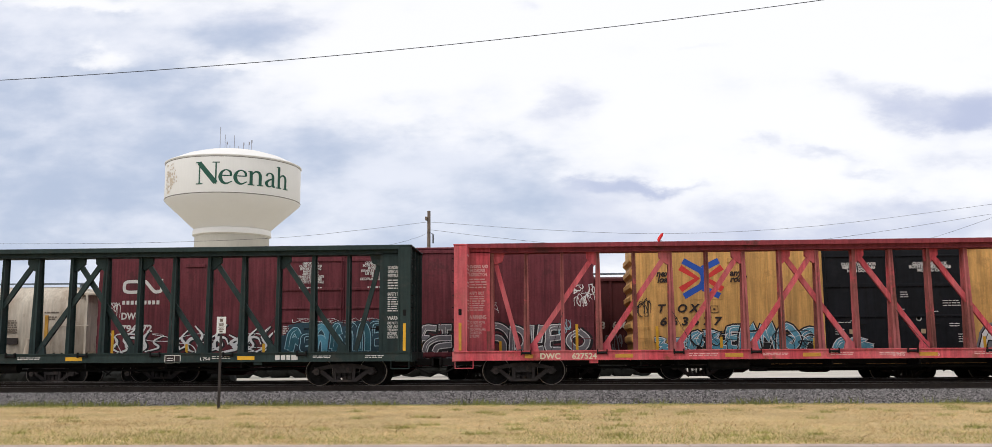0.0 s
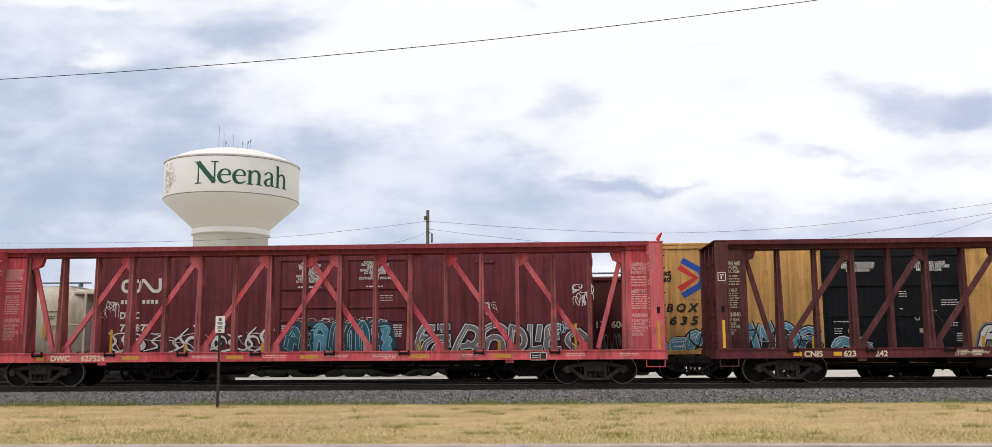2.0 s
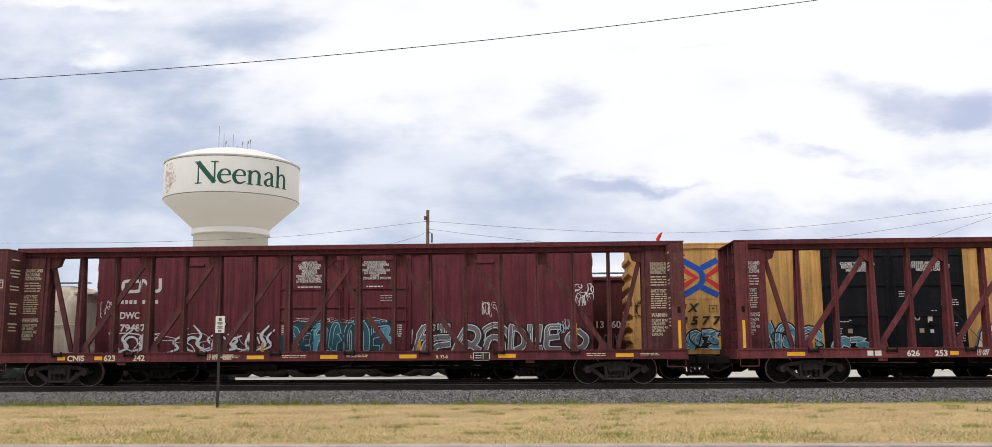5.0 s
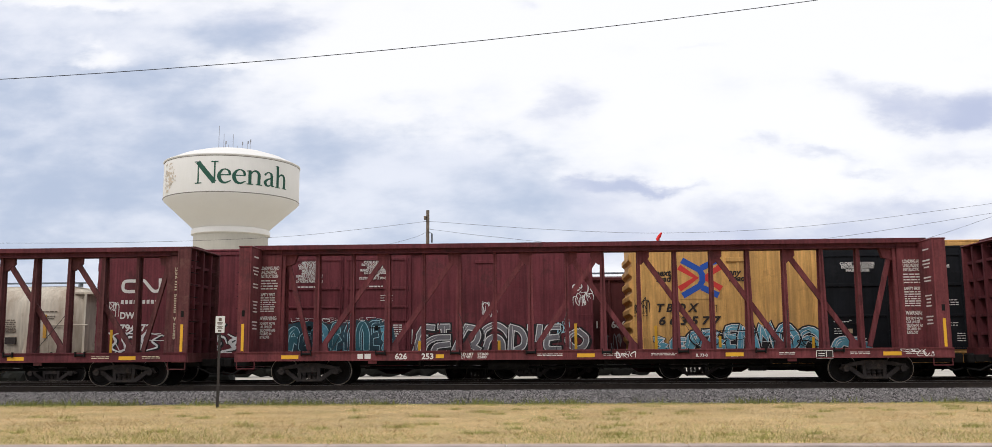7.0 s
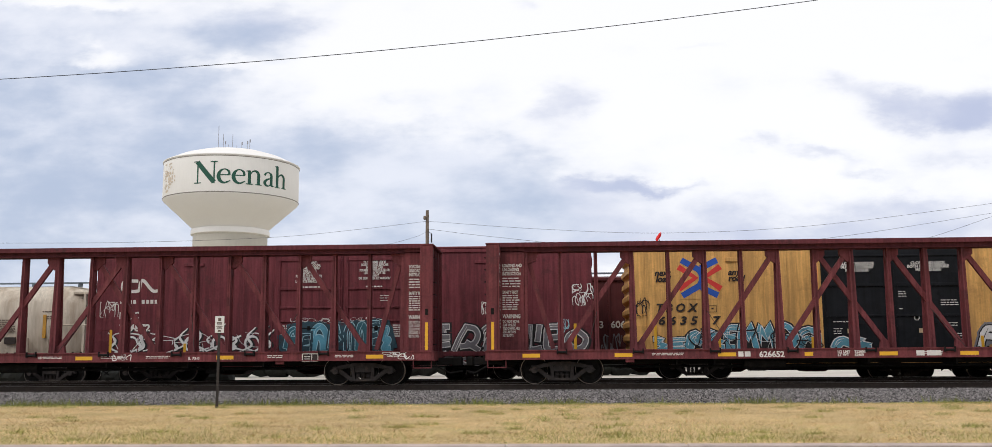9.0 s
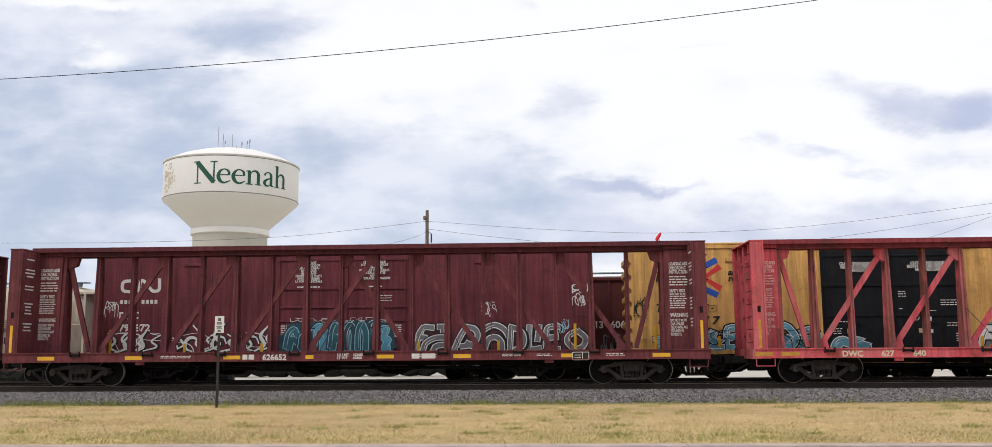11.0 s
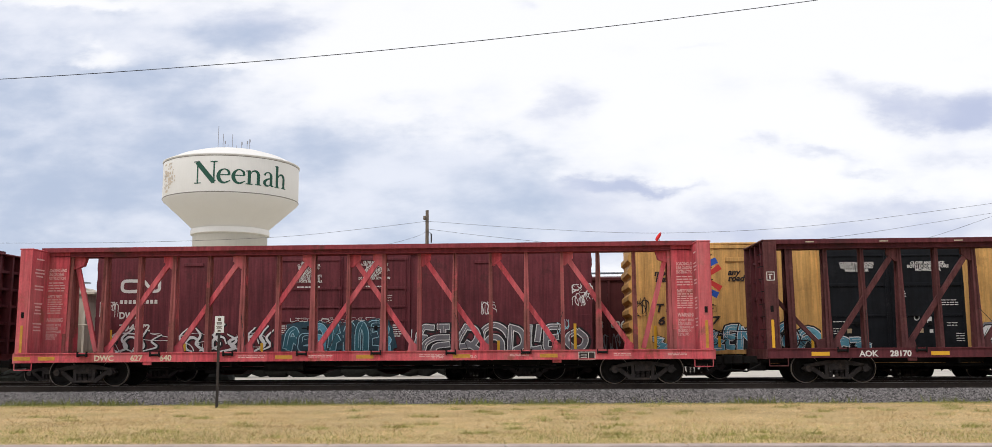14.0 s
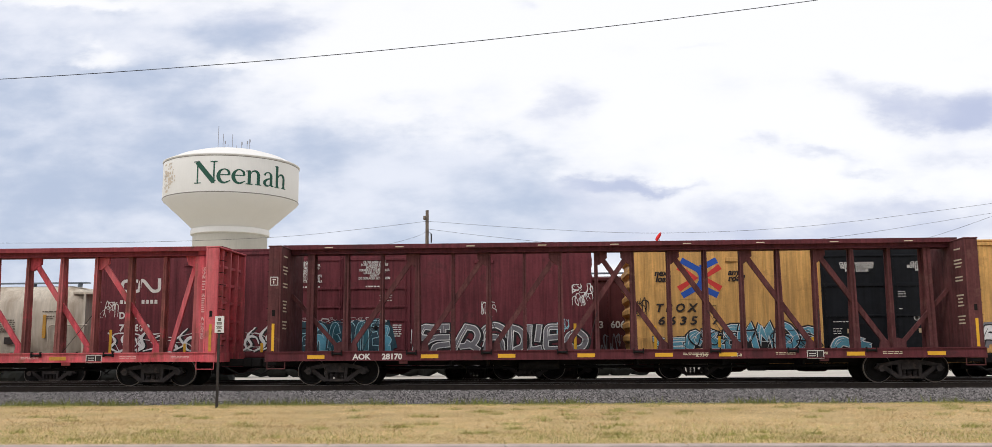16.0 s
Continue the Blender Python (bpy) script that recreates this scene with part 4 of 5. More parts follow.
        bm = BM()
        c = k * h * 0.42
        a = [bm.verts.new(p) for p in ((c - h * 0.2, -1.2, z0 + 0.02), (c + h * 0.2, -1.2, z0 + 0.02), (c + h * 0.2, 1.2, z0 + 0.02), (c - h * 0.2, 1.2, z0 + 0.02))]
        b = [bm.verts.new(p) for p in ((c - 0.4, -0.5, 0.35), (c + 0.4, -0.5, 0.35), (c + 0.4, 0.5, 0.35), (c - 0.4, 0.5, 0.35))]
        for i in range(4):
            bm.faces.new((a[i], a[(i + 1) % 4], b[(i + 1) % 4], b[i]))
        bm.faces.new(b)
        bm.faces.new(a[::-1])
        part("outlet_hopper", bm, paint, car)
    # walkway on the roof with its brackets
    bm = box(BM(), -h + 0.1, h - 0.1, -0.75, -0.40, zt + 0.10, zt + 0.15)
    part("roof_walkway", bm, M["roofing"], car, "grey-blue grating walkway")
    for i in range(9):
        x = -h + 0.5 + i * (2 * h - 1) / 8
        part("walkway_bracket", box(BM(), x - 0.03, x + 0.03, -0.74, -0.42, zt - 0.06, zt + 0.098), M["roofing"], car)
    for s in (-1, 1):
        bm = BM()
        box(bm, *sorted((s * (h - 0.1), s * (h + 0.55))), -1.4, 1.4, 0.85, 1.05, 0.02)
        box(bm, *sorted((s * (h + 0.05), s * (h + 0.15))), -1.3, -1.2, 1.0, zt - 0.4)
        part("end_platform", bm, paint, car)
        if round_sides:
            bm = box(BM(), *sorted((s * (h - 0.45), s * (h + 0.5))), -1.25, 1.25, zt - 0.42, zt - 0.30, 0.02)
            part("end_hood", bm, paint, car)
            bm = BM()
            rod(bm, (s * (h - 1.2), -1.56, 2.5), (s * (h + 0.4), -1.56, 2.5), 0.025, 8)
            rod(bm, (s * (h - 1.2), -1.56, 2.5), (s * (h - 1.28), -1.56, 2.42), 0.025, 8)
            rod(bm, (s * (h - 1.28), -1.56, 2.42), (s * (h - 1.30), -1.50, 1.1), 0.025, 8)
            part("hand_rail", bm, M["hopper"], car, "pale bent tube rail")
        coupler_part(car, s, h + 0.5, 0.6)
        if bogies:
            bogie(car, s * (h - 1.35))
    if not round_sides:
        for i in range(12):
            x = -h + 0.2 + i * (2 * h - 0.4) / 11
            part("side_post", box(BM(), x - 0.05, x + 0.05, -w - 0.07, -w + 0.01, z0, zt - 0.24, 0.01), paint, body)
        part("top_rail", box(BM(), -h, h, -w - 0.08, -w + 0.02, zt - 0.26, zt - 0.14, 0.01), paint, body)
    return car, xc


white, wx = hopper_car("dusty white round-sided hopper car with grime and stencils", M["hopper"], -37.2, -19.7, 4.24, True)
rng = random.Random(12)
bm = BM()
for px, z, wdt, n in ((35, 2.75, 0.75, 6), (25, 2.35, 1.1, 2), (105, 3.1, 0.62, 1), (110, 2.9, 0.4, 2)):
    a = -24.2 + px * 0.0275
    bars(bm, rng, a - wx, a - wx + wdt, z, 0.05, -1.515, rows=n, pitch=0.09)
tagged(part("small_stencil_lines", bm, M["wood"], white, "faint dark stencil lines"), kind="stuff")
part("placard", box(BM(), -22.92 - wx, -22.45 - wx, -1.53, -1.44, 1.72, 2.0), M["ink"], white, "black data panel")
part("reflector_strip", box(BM(), -21.27 - wx, -21.13 - wx, -1.53, -1.49, 1.95, 2.95), M["mark_old"], white, "grimy yellow strip")
part("outlet_cone", lathe(BM(), [(0.22, 0.95), (0.17, 1.3), (0.10, 1.75), (0.10, 1.95), (0.05, 1.97)], 16, "z", (-21.85 - wx, -1.7, 0)), M["hopper"], white, "pale cone over the outlet gear", True)
part("outlet_bracket", box(BM(), -21.95 - wx, -21.75 - wx, -1.66, -1.30, 0.96, 1.04), M["hopper"], white)
hopper_car("maroon hopper car behind the maroon boxcar", M["maroon_b"], -18.2, -1.4, 4.42, False)
maroon, mx = hopper_car("dark maroon covered hopper car with white numbers", M["maroon_b"], -0.3, 16.2, 4.42, False)
words("car_number", ["13"], 0.40, M["white"], maroon, (2.19 - mx, -1.585, 2.52), bold=0.01)
words("car_number", ["606"], 0.40, M["white"], maroon, (2.87 - mx, -1.585, 2.52), bold=0.01)
rng = random.Random(4)
scrawl(maroon, rng, 2.43 - mx, 3.34 - mx, 1.1, 1.9, 7, M["sp_grey"], -1.575, 0.05)
hopper_car("maroon hopper car standing behind the yellow boxcar", M["maroon_b"], 17.5, 34.0, 4.42, False)


# ---- water tower ----
def water_tower():
    cx, cy = -51.55, 119.0
    t = thing("water_tower", "cream painted town water tower with green lettering", "water tower", pose(cx, cy, -0.44))
    bm = lathe(BM(), [(6.0, 0), (6.0, 20.9)], 72)
    part("shaft", bm, M["tower_c"], t, "pale concrete shaft", True)
    bm = lathe(BM(), [(6.0, 20.5), (6.34, 20.65), (6.34, 21.35), (6.2, 21.55), (6.0, 21.6)], 72)
    part("collar", bm, M["tower"], t, "", True)
    R = 10.95
    bm = lathe(BM(), [(5.9, 21.5), (6.05, 21.62), (8.6, 24.0), (10.80, 26.0), (R, 26.3), (R, 32.3)], 120)
    part("bowl", bm, M["tower"], t, "", True)
    # a dark ring paints the shadow line along the bowl's lower seam
    bm = lathe(BM(), [(R + 0.02, 26.26), (R + 0.05, 26.30), (R + 0.05, 26.35), (R + 0.02, 26.39)], 120)
    part("lower_seam_shadow", bm, M["line"], t, "", True)
    bm = lathe(BM(), [(R + 0.03, 32.2), (R + 0.14, 32.3), (R + 0.14, 32.42), (R - 0.3, 32.62), (R - 2.6, 33.7), (R - 5, 34.45), (R - 8, 34.95), (0.3, 35.1)], 120)
    part("roof", bm, M["tower"], t, "", True)
    # a dark ring paints the shadow line under the roof edge
    bm = lathe(BM(), [(R + 0.02, 32.04), (R + 0.05, 32.07), (R + 0.05, 32.11), (R + 0.02, 32.14)], 120)
    part("upper_seam_shadow", bm, M["line"], t, "", True)
    # facing angle of the viewer, seen from the tower
    to_eye = math.atan2(EYE.y - cy, EYE.x - cx)
    # the town's name in roman letters: ribbons of (x, height, width) that swell and thin, bent round the bowl
    stem = [(0.13, 0.0, 0.13), (0.13, 0.31, 0.13), (0.13, 0.64, 0.13)]
    curl = [(0.16, 0.46, 0.04), (0.27, 0.61, 0.06), (0.42, 0.62, 0.10), (0.51, 0.48, 0.13), (0.51, 0.25, 0.13), (0.51, 0.0, 0.13)]
    feet = [[(0.0, 0.02, 0.045), (0.27, 0.02, 0.045)], [(0.38, 0.02, 0.045), (0.65, 0.02, 0.045)]]
    roman = dict(
        N=[[(0.17, 0.0, 0.06), (0.17, 0.98, 0.06)], [(0.14, 0.98, 0.20), (0.86, 0.05, 0.20)], [(0.86, 0.0, 0.06), (0.86, 0.98, 0.06)],
           [(0.03, 0.02, 0.045), (0.32, 0.02, 0.045)], [(0.0, 0.98, 0.045), (0.24, 0.98, 0.045)], [(0.71, 0.98, 0.045), (1.0, 0.98, 0.045)]],
        e=[[(0.06, 0.38, 0.05), (0.52, 0.39, 0.05)], [(0.50, 0.39, 0.10), (0.46, 0.56, 0.09), (0.30, 0.645, 0.05), (0.14, 0.55, 0.10), (0.07, 0.33, 0.15), (0.15, 0.11, 0.13), (0.32, 0.03, 0.08), (0.54, 0.14, 0.04)]],
        n=[stem, curl, *feet, [(0.0, 0.60, 0.04), (0.15, 0.63, 0.05)]],
        a=[[(0.07, 0.50, 0.10), (0.15, 0.61, 0.06), (0.28, 0.64, 0.06), (0.38, 0.54, 0.12), (0.39, 0.30, 0.13), (0.40, 0.08, 0.12), (0.51, 0.03, 0.04)],
           [(0.38, 0.39, 0.05), (0.20, 0.32, 0.08), (0.08, 0.18, 0.13), (0.15, 0.04, 0.09), (0.28, 0.04, 0.05), (0.38, 0.14, 0.04)]],
        h=[[(0.13, 0.0, 0.13), (0.13, 0.5, 0.13), (0.13, 1.0, 0.13)], curl, *feet, [(0.0, 0.97, 0.04), (0.15, 1.0, 0.05)]])
    for ch, pen in (("N", -6.10), ("e", -2.38), ("e", -0.12), ("n", 2.10), ("a", 4.82), ("h", 7.00)):
        bm = BM()
        for k, ribbon in enumerate(roman[ch]):
            line = curve_points([Vector(p) for p in ribbon], 7)
            prev = None
            for i, p in enumerate(line):
                d = line[min(i + 1, len(line) - 1)] - line[max(i - 1, 0)]
                d = Vector((d.x, d.y)).normalized()
                pair = []
                for side in (-1, 1):
                    x, z = p.x - d.y * side * p.z / 2, p.y + d.x * side * p.z / 2
                    a = to_eye + (pen + x * 3.85) / R
                    r = R + 0.03 + 0.006 * k
                    pair.append(bm.verts.new((r * math.cos(a), r * math.sin(a), 27.62 + z * 3.52)))
                if prev:
                    bm.faces.new((prev[0], prev[1], pair[1], pair[0]))
                prev = pair
        part("letter", bm, M["ink_green"], t, "dark green painted letter")
    # a painted tree of small leaves beside the word
    rng = random.Random(2)
    for k in range(95):
        a = to_eye - 1.10 + max(-0.17, min(0.17, rng.gauss(0, 0.09)))
        z = 29.2 + max(-2.2, min(2.2, rng.gauss(0, 1.1)))
        bm = BM()
        s = rng.uniform(0.10, 0.24)
        n = 6
        pts = [(a + s / R * math.cos(6.283 * i / n) * rng.uniform(0.6, 1.3), z + s * math.sin(6.283 * i / n) * rng.uniform(0.6, 1.3)) for i in range(n)]
        bm.faces.new([bm.verts.new(((R + 0.05) * math.cos(q), (R + 0.05) * math.sin(q), w)) for q, w in pts])
        part("painted_leaf", bm, M["tree_paint"], t)
    # antennas on the roof
    right = Vector((-math.sin(to_eye), math.cos(to_eye), 0))
    for across, top, head in ((-2.45, 39.3, False), (-1.65, 38.0, False), (-1.35, 36.7, True), (-0.15, 38.0, False), (1.35, 36.7, True), (2.25, 36.9, True), (2.65, 37.2, True), (-0.85, 36.2, False), (0.55, 36.1, False)):
        p = right * across
        bm = rod(BM(), (p.x, p.y, 34.6), (p.x, p.y, top), 0.045, 6)
        if head:
            rod(bm, (p.x + 0.08, p.y - 0.1, top - 0.45), (p.x + 0.08, p.y - 0.1, top + 0.05), 0.11, 8)
        part("antenna", bm, M["mast"], t)
    return t


water_tower()


# ---- pole, wires, marker flag and sign ----
def wire(label, pts, r, n=10):
    line = curve_points([Vector(p) for p in pts], n)
    cu = BM()
    rings = []
    for i, p in enumerate(line):
        rings.append([cu.verts.new(p + Vector((0, r * math.cos(a), r * math.sin(a)))) for a in (0, 1.571, 3.142, 4.712)])
    for a, b in zip(rings, rings[1:]):
        for i in range(4):
            cu.faces.new((a[i], a[(i + 1) % 4], b[(i + 1) % 4], b[i]))
    ob = part("overhead_wire", cu, M["wire"])
    return tagged(ob, label, "cable", "overhead wires")


def sag(x):
    return 6.915 + 0.0775 * (x + 2.45) + 0.0026 * (x + 2.45) ** 2


wire("black overhead cable over the street", [(x, -14.0, sag(x)) for x in range(-36, 37, 6)], 0.0072)


def utility_pole():
    t = thing("utility_pole", "grey wooden utility pole behind the rail yard", "utility pole", pose(-7.57, 30, -0.44))
    part("pole", rod(BM(), (0, 0, 0), (0, 0, 10.9), 0.14, 14, 0.11), M["wood"], t, "", True)
    bm = box(BM(), -0.24, -0.08, -0.2, 0.05, 10.25, 10.5, 0.02)
    part("pole_bracket", bm, M["wood"], t)
    bm = rod(BM(), (0.30, -0.1, 8.7), (0.30, -0.1, 9.3), 0.05, 8)
    rod(bm, (0.30, -0.1, 9.3), (0.05, -0.1, 9.45), 0.02, 6)
    part("cable_loop", bm, M["wire"], t)
    return t


utility_pole()
P30 = "far overhead cable tied to the wooden utility pole"
wire(P30, [(-39.77, 30, 8.63), (-28.21, 30, 8.54), (-18.16, 30, 8.76), (-12.12, 30, 9.24), (-7.57, 29.85, 9.70)], 0.009)
wire(P30, [(-7.57, 29.85, 9.70), (0.24, 30, 9.08), (8.61, 30, 8.72), (18.55, 30, 9.14), (32.48, 30, 10.75)], 0.009)
wire(P30, [(-7.57, 29.85, 9.18), (-3.15, 30, 8.61), (4.42, 30, 7.88), (14.38, 30, 7.97), (20.14, 30, 8.40), (32.43, 30, 10.20)], 0.009)
wire(P30, [(22.53, 30, 7.41), (26.24, 30, 8.45), (29.48, 30, 9.53), (32.46, 30, 10.58)], 0.009)
wire(P30, [(-15.11, 30, 7.82), (-10.82, 30, 8.11), (-8.47, 30, 8.64), (-7.57, 29.85, 9.01)], 0.008)


def marker_flag():
    fx, fz = 5.48, 6.12
    t = thing("marker_flag", "bright red cloth flag on a thin staff", "flag", pose(fx, 11.5, -0.44))
    part("staff", rod(BM(), (0, 0, 0), (0.02, 0, fz + 0.44), 0.02, 8), M["post"], t)
    z = fz + 0.44
    bm = BM()
    rows = []
    for k, (dx, w) in enumerate(((-0.07, 0.04), (-0.08, 0.10), (-0.02, 0.12), (0.04, 0.10), (0.10, 0.05))):
        zz = z - 0.10 + k * 0.105
        rows.append([bm.verts.new((dx + s * w / 2 * 1.6, d, zz)) for s, d in ((-1, 0.0), (0, -0.05), (1, 0.02), (0, 0.05))])
    for a, b in zip(rows, rows[1:]):
        for i in range(4):
            bm.faces.new((a[i], a[(i + 1) % 4], b[(i + 1) % 4], b[i]))
    bm.faces.new(rows[0]), bm.faces.new(rows[-1])
    part("cloth", bm, M["flag"], t, "", True)


marker_flag()


def sign():
    t = thing("notice_sign", "small white notice on a thin dark post in dry grass", "sign", pose(-9.14, -5.17, -0.5))
    part("post", box(BM(), -0.035, 0.035, -0.02, 0.02, -0.2, 2.62, 0.006), M["post"], t)
    p = part("panel", box(BM(), -0.12, 0.145, -0.036, -0.022, 2.14, 2.61, 0.004), M["sign"], t)
    bm = BM()
    rng = random.Random(9)
    for z, n, h in ((2.56, 1, 0.09), (2.44, 3, 0.02), (2.33, 3, 0.018), (2.22, 1, 0.05)):
        for r in range(n):
            wd = rng.uniform(0.12, 0.19) if h < 0.05 else 0.09
            box(bm, 0.0125 - wd / 2, 0.0125 + wd / 2, -0.040, -0.0365, z - r * 0.033 - h, z - r * 0.033)
    tagged(part("printed_lines", bm, M["wood"], p, "rows of small dark print"), kind="stuff")
    part("bolt", rod(BM(), (0, -0.045, 2.585), (0, -0.03, 2.585), 0.01, 8), M["tread"], p)


sign()


# ---- added hedge-shaped stand-in behind the lot for the dark seen under the cars ----
def hedge():
    rng = random.Random(14)
    t = thing("hedge", "added low near-black mass behind the gravel lot, for the dark under the cars", "hedge", pose(0, 25, -0.44), kind="structure")
    bm = BM()
    for i in range(60):
        x = -62 + i * 1.15
        r = rng.uniform(0.85, 1.15)
        vs = bmesh.ops.create_icosphere(bm, subdivisions=2, radius=1.0)["verts"]
        for v in vs:
            k = 1 + rng.uniform(-0.13, 0.13)
            v.co = Vector((x + v.co.x * 1.0 * k, v.co.y * 0.8 * k, max(0.0, 0.9 + v.co.z * r * 1.05 * k)))
    # a nearer, lower run, added along the third track to darken the gap
    for i in range(34):
        x = -34 + i * 0.62
        if x > -15.19:
            break
        vs = bmesh.ops.create_icosphere(bm, subdivisions=2, radius=1.0)["verts"]
        for v in vs:
            k = 1 + rng.uniform(-0.13, 0.13)
            v.co = Vector((x + v.co.x * 0.55 * k, -11.5 + v.co.y * 0.5 * k, max(-0.03, 0.35 + v.co.z * 0.5 * k)))
    tagged(part("dark_lumps", bm, M["hedge"], t), kind="stuff")


hedge()


# ---- the moving train: centre-beam lumber cars ----
HALF, DECK, SILL, TOP, SIDE = 11.36, 1.08, 0.79, 4.555, 1.41
ROOF = 4.665
BAY = 1.206
POSTS = [-10.25 + BAY * i for i in range(18)]


def along(bm, profile, x0, x1):
    """A section of (y, z) run out along x."""
    a = [bm.verts.new((x0, y, z)) for y, z in profile]
    b = [bm.verts.new((x1, y, z)) for y, z in profile]
    bm.faces.new(a), bm.faces.new(b[::-1])
    for i in range(len(a)):
        bm.faces.new((a[i], b[i], b[(i + 1) % len(a)], a[(i + 1) % len(a)]))
    return bm


def winch_mesh(s):
    bm = BM()
    y = s * (SIDE + 0.07)
    rod(bm, (-0.13, y, DECK - 0.06), (0.13, y, DECK - 0.06), 0.036, 8)
    for e in (-0.15, 0.15):
        y0, y1 = sorted((s * (SIDE + 0.03), s * (SIDE + 0.12)))
        box(bm, e - 0.016, e + 0.016, y0, y1, DECK - 0.12, DECK + 0.05)
    return finish(bm, "winch", M["steel_dark"])


WINCH = {s: winch_mesh(s) for s in (-1, 1)}


def lumber_car(name, paint, label, sill_marks, number, number_x, ink, end_ink, bright_ends=False, plate=0.0, panel=True, boxed=False, roof_marks=False, emblem=(), load=(), half=HALF):
    car = thing(name, label, "freight car", group="cars of the passing train")
    sooty = M["red_top"] if paint is M["red"] else paint if paint is M["green"] else M["brown_top"]
    # floor and sills
    bm = BM()
    box(bm, -half, half, -SIDE, SIDE, DECK - 0.06, DECK)
    box(bm, -half, half, -0.33, 0.33, 0.62, DECK - 0.06)
    for i in range(18):
        x = POSTS[i]
        box(bm, x - 0.06, x + 0.06, -SIDE + 0.05, SIDE - 0.05, 0.80, DECK - 0.06)
    part("deck", bm, M["steel_dark"], car, "grimy steel floor and centre sill")
    for s in (-1, 1):
        a, b, c = s * (SIDE - 0.02), s * (SIDE + 0.03), s * (SIDE + 0.07)
        run = [(a, SILL), (c, SILL), (c, SILL + 0.03), (b, SILL + 0.03), (b, DECK - 0.015), (c, DECK - 0.015), (c, DECK + 0.02), (a, DECK + 0.02)]
        part("side_sill", along(BM(), run, -half, half), sooty if paint is M["brown_b"] else paint, car)
    # winches and stake pockets along both sills
    for x in POSTS[1:-1:2]:
        for s in (-1, 1):
            w = part("winch", WINCH[s], None, car)
            w.location.x = x
    # posts: broad at the foot, narrow under the roof beam
    for i, x in enumerate(POSTS):
        main = i % 2 == 1
        wf, wt, df, dt = (0.108, 0.058, 0.24, 0.16) if main else (0.064, 0.050, 0.20, 0.16)
        if i in (0, 17):
            wf, wt, df, dt = 0.12, 0.12, 0.32, 0.22
        bm = BM()
        z0, z1 = DECK, ROOF - 0.26
        for sy in (-1, 1):   # two flanges and a web, as a rolled section
            slabv = []
            for (z, w, d) in ((z0, wf, df), (z1, wt, dt)):
                yo, yi = sy * d, sy * (d - 0.03)
                slabv.append([bm.verts.new(p) for p in ((x - w, yo, z), (x + w, yo, z), (x + w, yi, z), (x - w, yi, z))])
            a, b = slabv
            for k in range(4):
                bm.faces.new((a[k], a[(k + 1) % 4], b[(k + 1) % 4], b[k]))
            bm.faces.new(a)
            bm.faces.new(b)
        vs = [bm.verts.new(p) for p in ((x - 0.02, -df, z0), (x + 0.02, -df, z0), (x + 0.02, df, z0), (x - 0.02, df, z0), (x - 0.02, -dt, z1), (x + 0.02, -dt, z1), (x + 0.02, dt, z1), (x - 0.02, dt, z1))]
        for q in ((0, 1, 5, 4), (1, 2, 6, 5), (2, 3, 7, 6), (3, 0, 4, 7)):
            bm.faces.new([vs[k] for k in q])
        part("post", bm, M["red_worn"] if paint is M["red"] else paint, car)
    # diagonals rise towards the middle and cross there; the end ones fall inwards
    diag = []
    for i in (1, 3, 5, 7):
        diag.append((POSTS[i] + 0.12, POSTS[i + 2] - 0.08))
        diag.append((-POSTS[i] - 0.12, -POSTS[i + 2] + 0.08))
    zt, zb = ROOF - 0.34, DECK + 0.06
    for xb, xt in diag:
        bm = BM()
        m = 1 if xt > xb else -1
        beam(bm, (xb, -0.055 * m, zb), (xt, -0.055 * m, zt), 0.165, 0.10)
        slab(bm, [(xt - m * 0.30, zt + 0.06), (xt + m * 0.12, zt + 0.06), (xt + m * 0.12, zt - 0.36), (xt - m * 0.04, zt - 0.40), (xt - m * 0.30, zt - 0.16)], -0.055 * m - 0.07, -0.055 * m + 0.06)
        slab(bm, [(xb - m * 0.05, zb - 0.04), (xb + m * 0.28, zb - 0.04), (xb + m * 0.20, zb + 0.34), (xb - m * 0.05, zb + 0.14)], -0.055 * m - 0.07, -0.055 * m + 0.06)
        part("diagonal_brace", bm, paint, car)
    for s in (-1, 1):
        bm = BM()
        if panel:
            beam(bm, (s * 10.15, -0.02, zt), (s * 9.30, -0.02, zb), 0.15, 0.10)
            slab(bm, [(s * 10.2, zt + 0.06), (s * 9.75, zt + 0.06), (s * 9.85, zt - 0.25), (s * 10.2, zt - 0.38)], -0.12, 0.08)
        else:
            beam(bm, (s * (half - 0.42), -0.02, 3.0), (s * 9.25, -0.02, zb), 0.13, 0.10)
            slab(bm, [(s * 9.05, zb - 0.04), (s * 9.45, zb - 0.04), (s * 9.45, zb + 0.22), (s * 9.05, zb + 0.30)], -0.12, 0.08)
        part("diagonal_brace", bm, paint, car)
    # roof beam
    run = [(-0.26, ROOF - 0.30), (-0.30, ROOF - 0.30), (-0.30, ROOF - 0.27), (-0.26, ROOF - 0.27), (-0.26, ROOF - 0.07), (-0.44, ROOF - 0.07), (-0.44, ROOF - 0.15), (-0.46, ROOF - 0.15), (-0.46, ROOF)]
    part("roof_beam", along(BM(), run + [(-y, z) for y, z in run[::-1]], -half + 0.2, half - 0.2), M["red_top"] if paint is M["red"] else paint if paint is M["green"] else M["brown_top"], car)
    # end walls
    for s in (-1, 1):
        x0, x1 = sorted((s * (half - 0.42), s * (half - 0.37)))
        end = part("end_wall", box(BM(), x0, x1, -SIDE, SIDE, DECK, TOP - 0.02), paint, car)
        for k in (-1, 1):
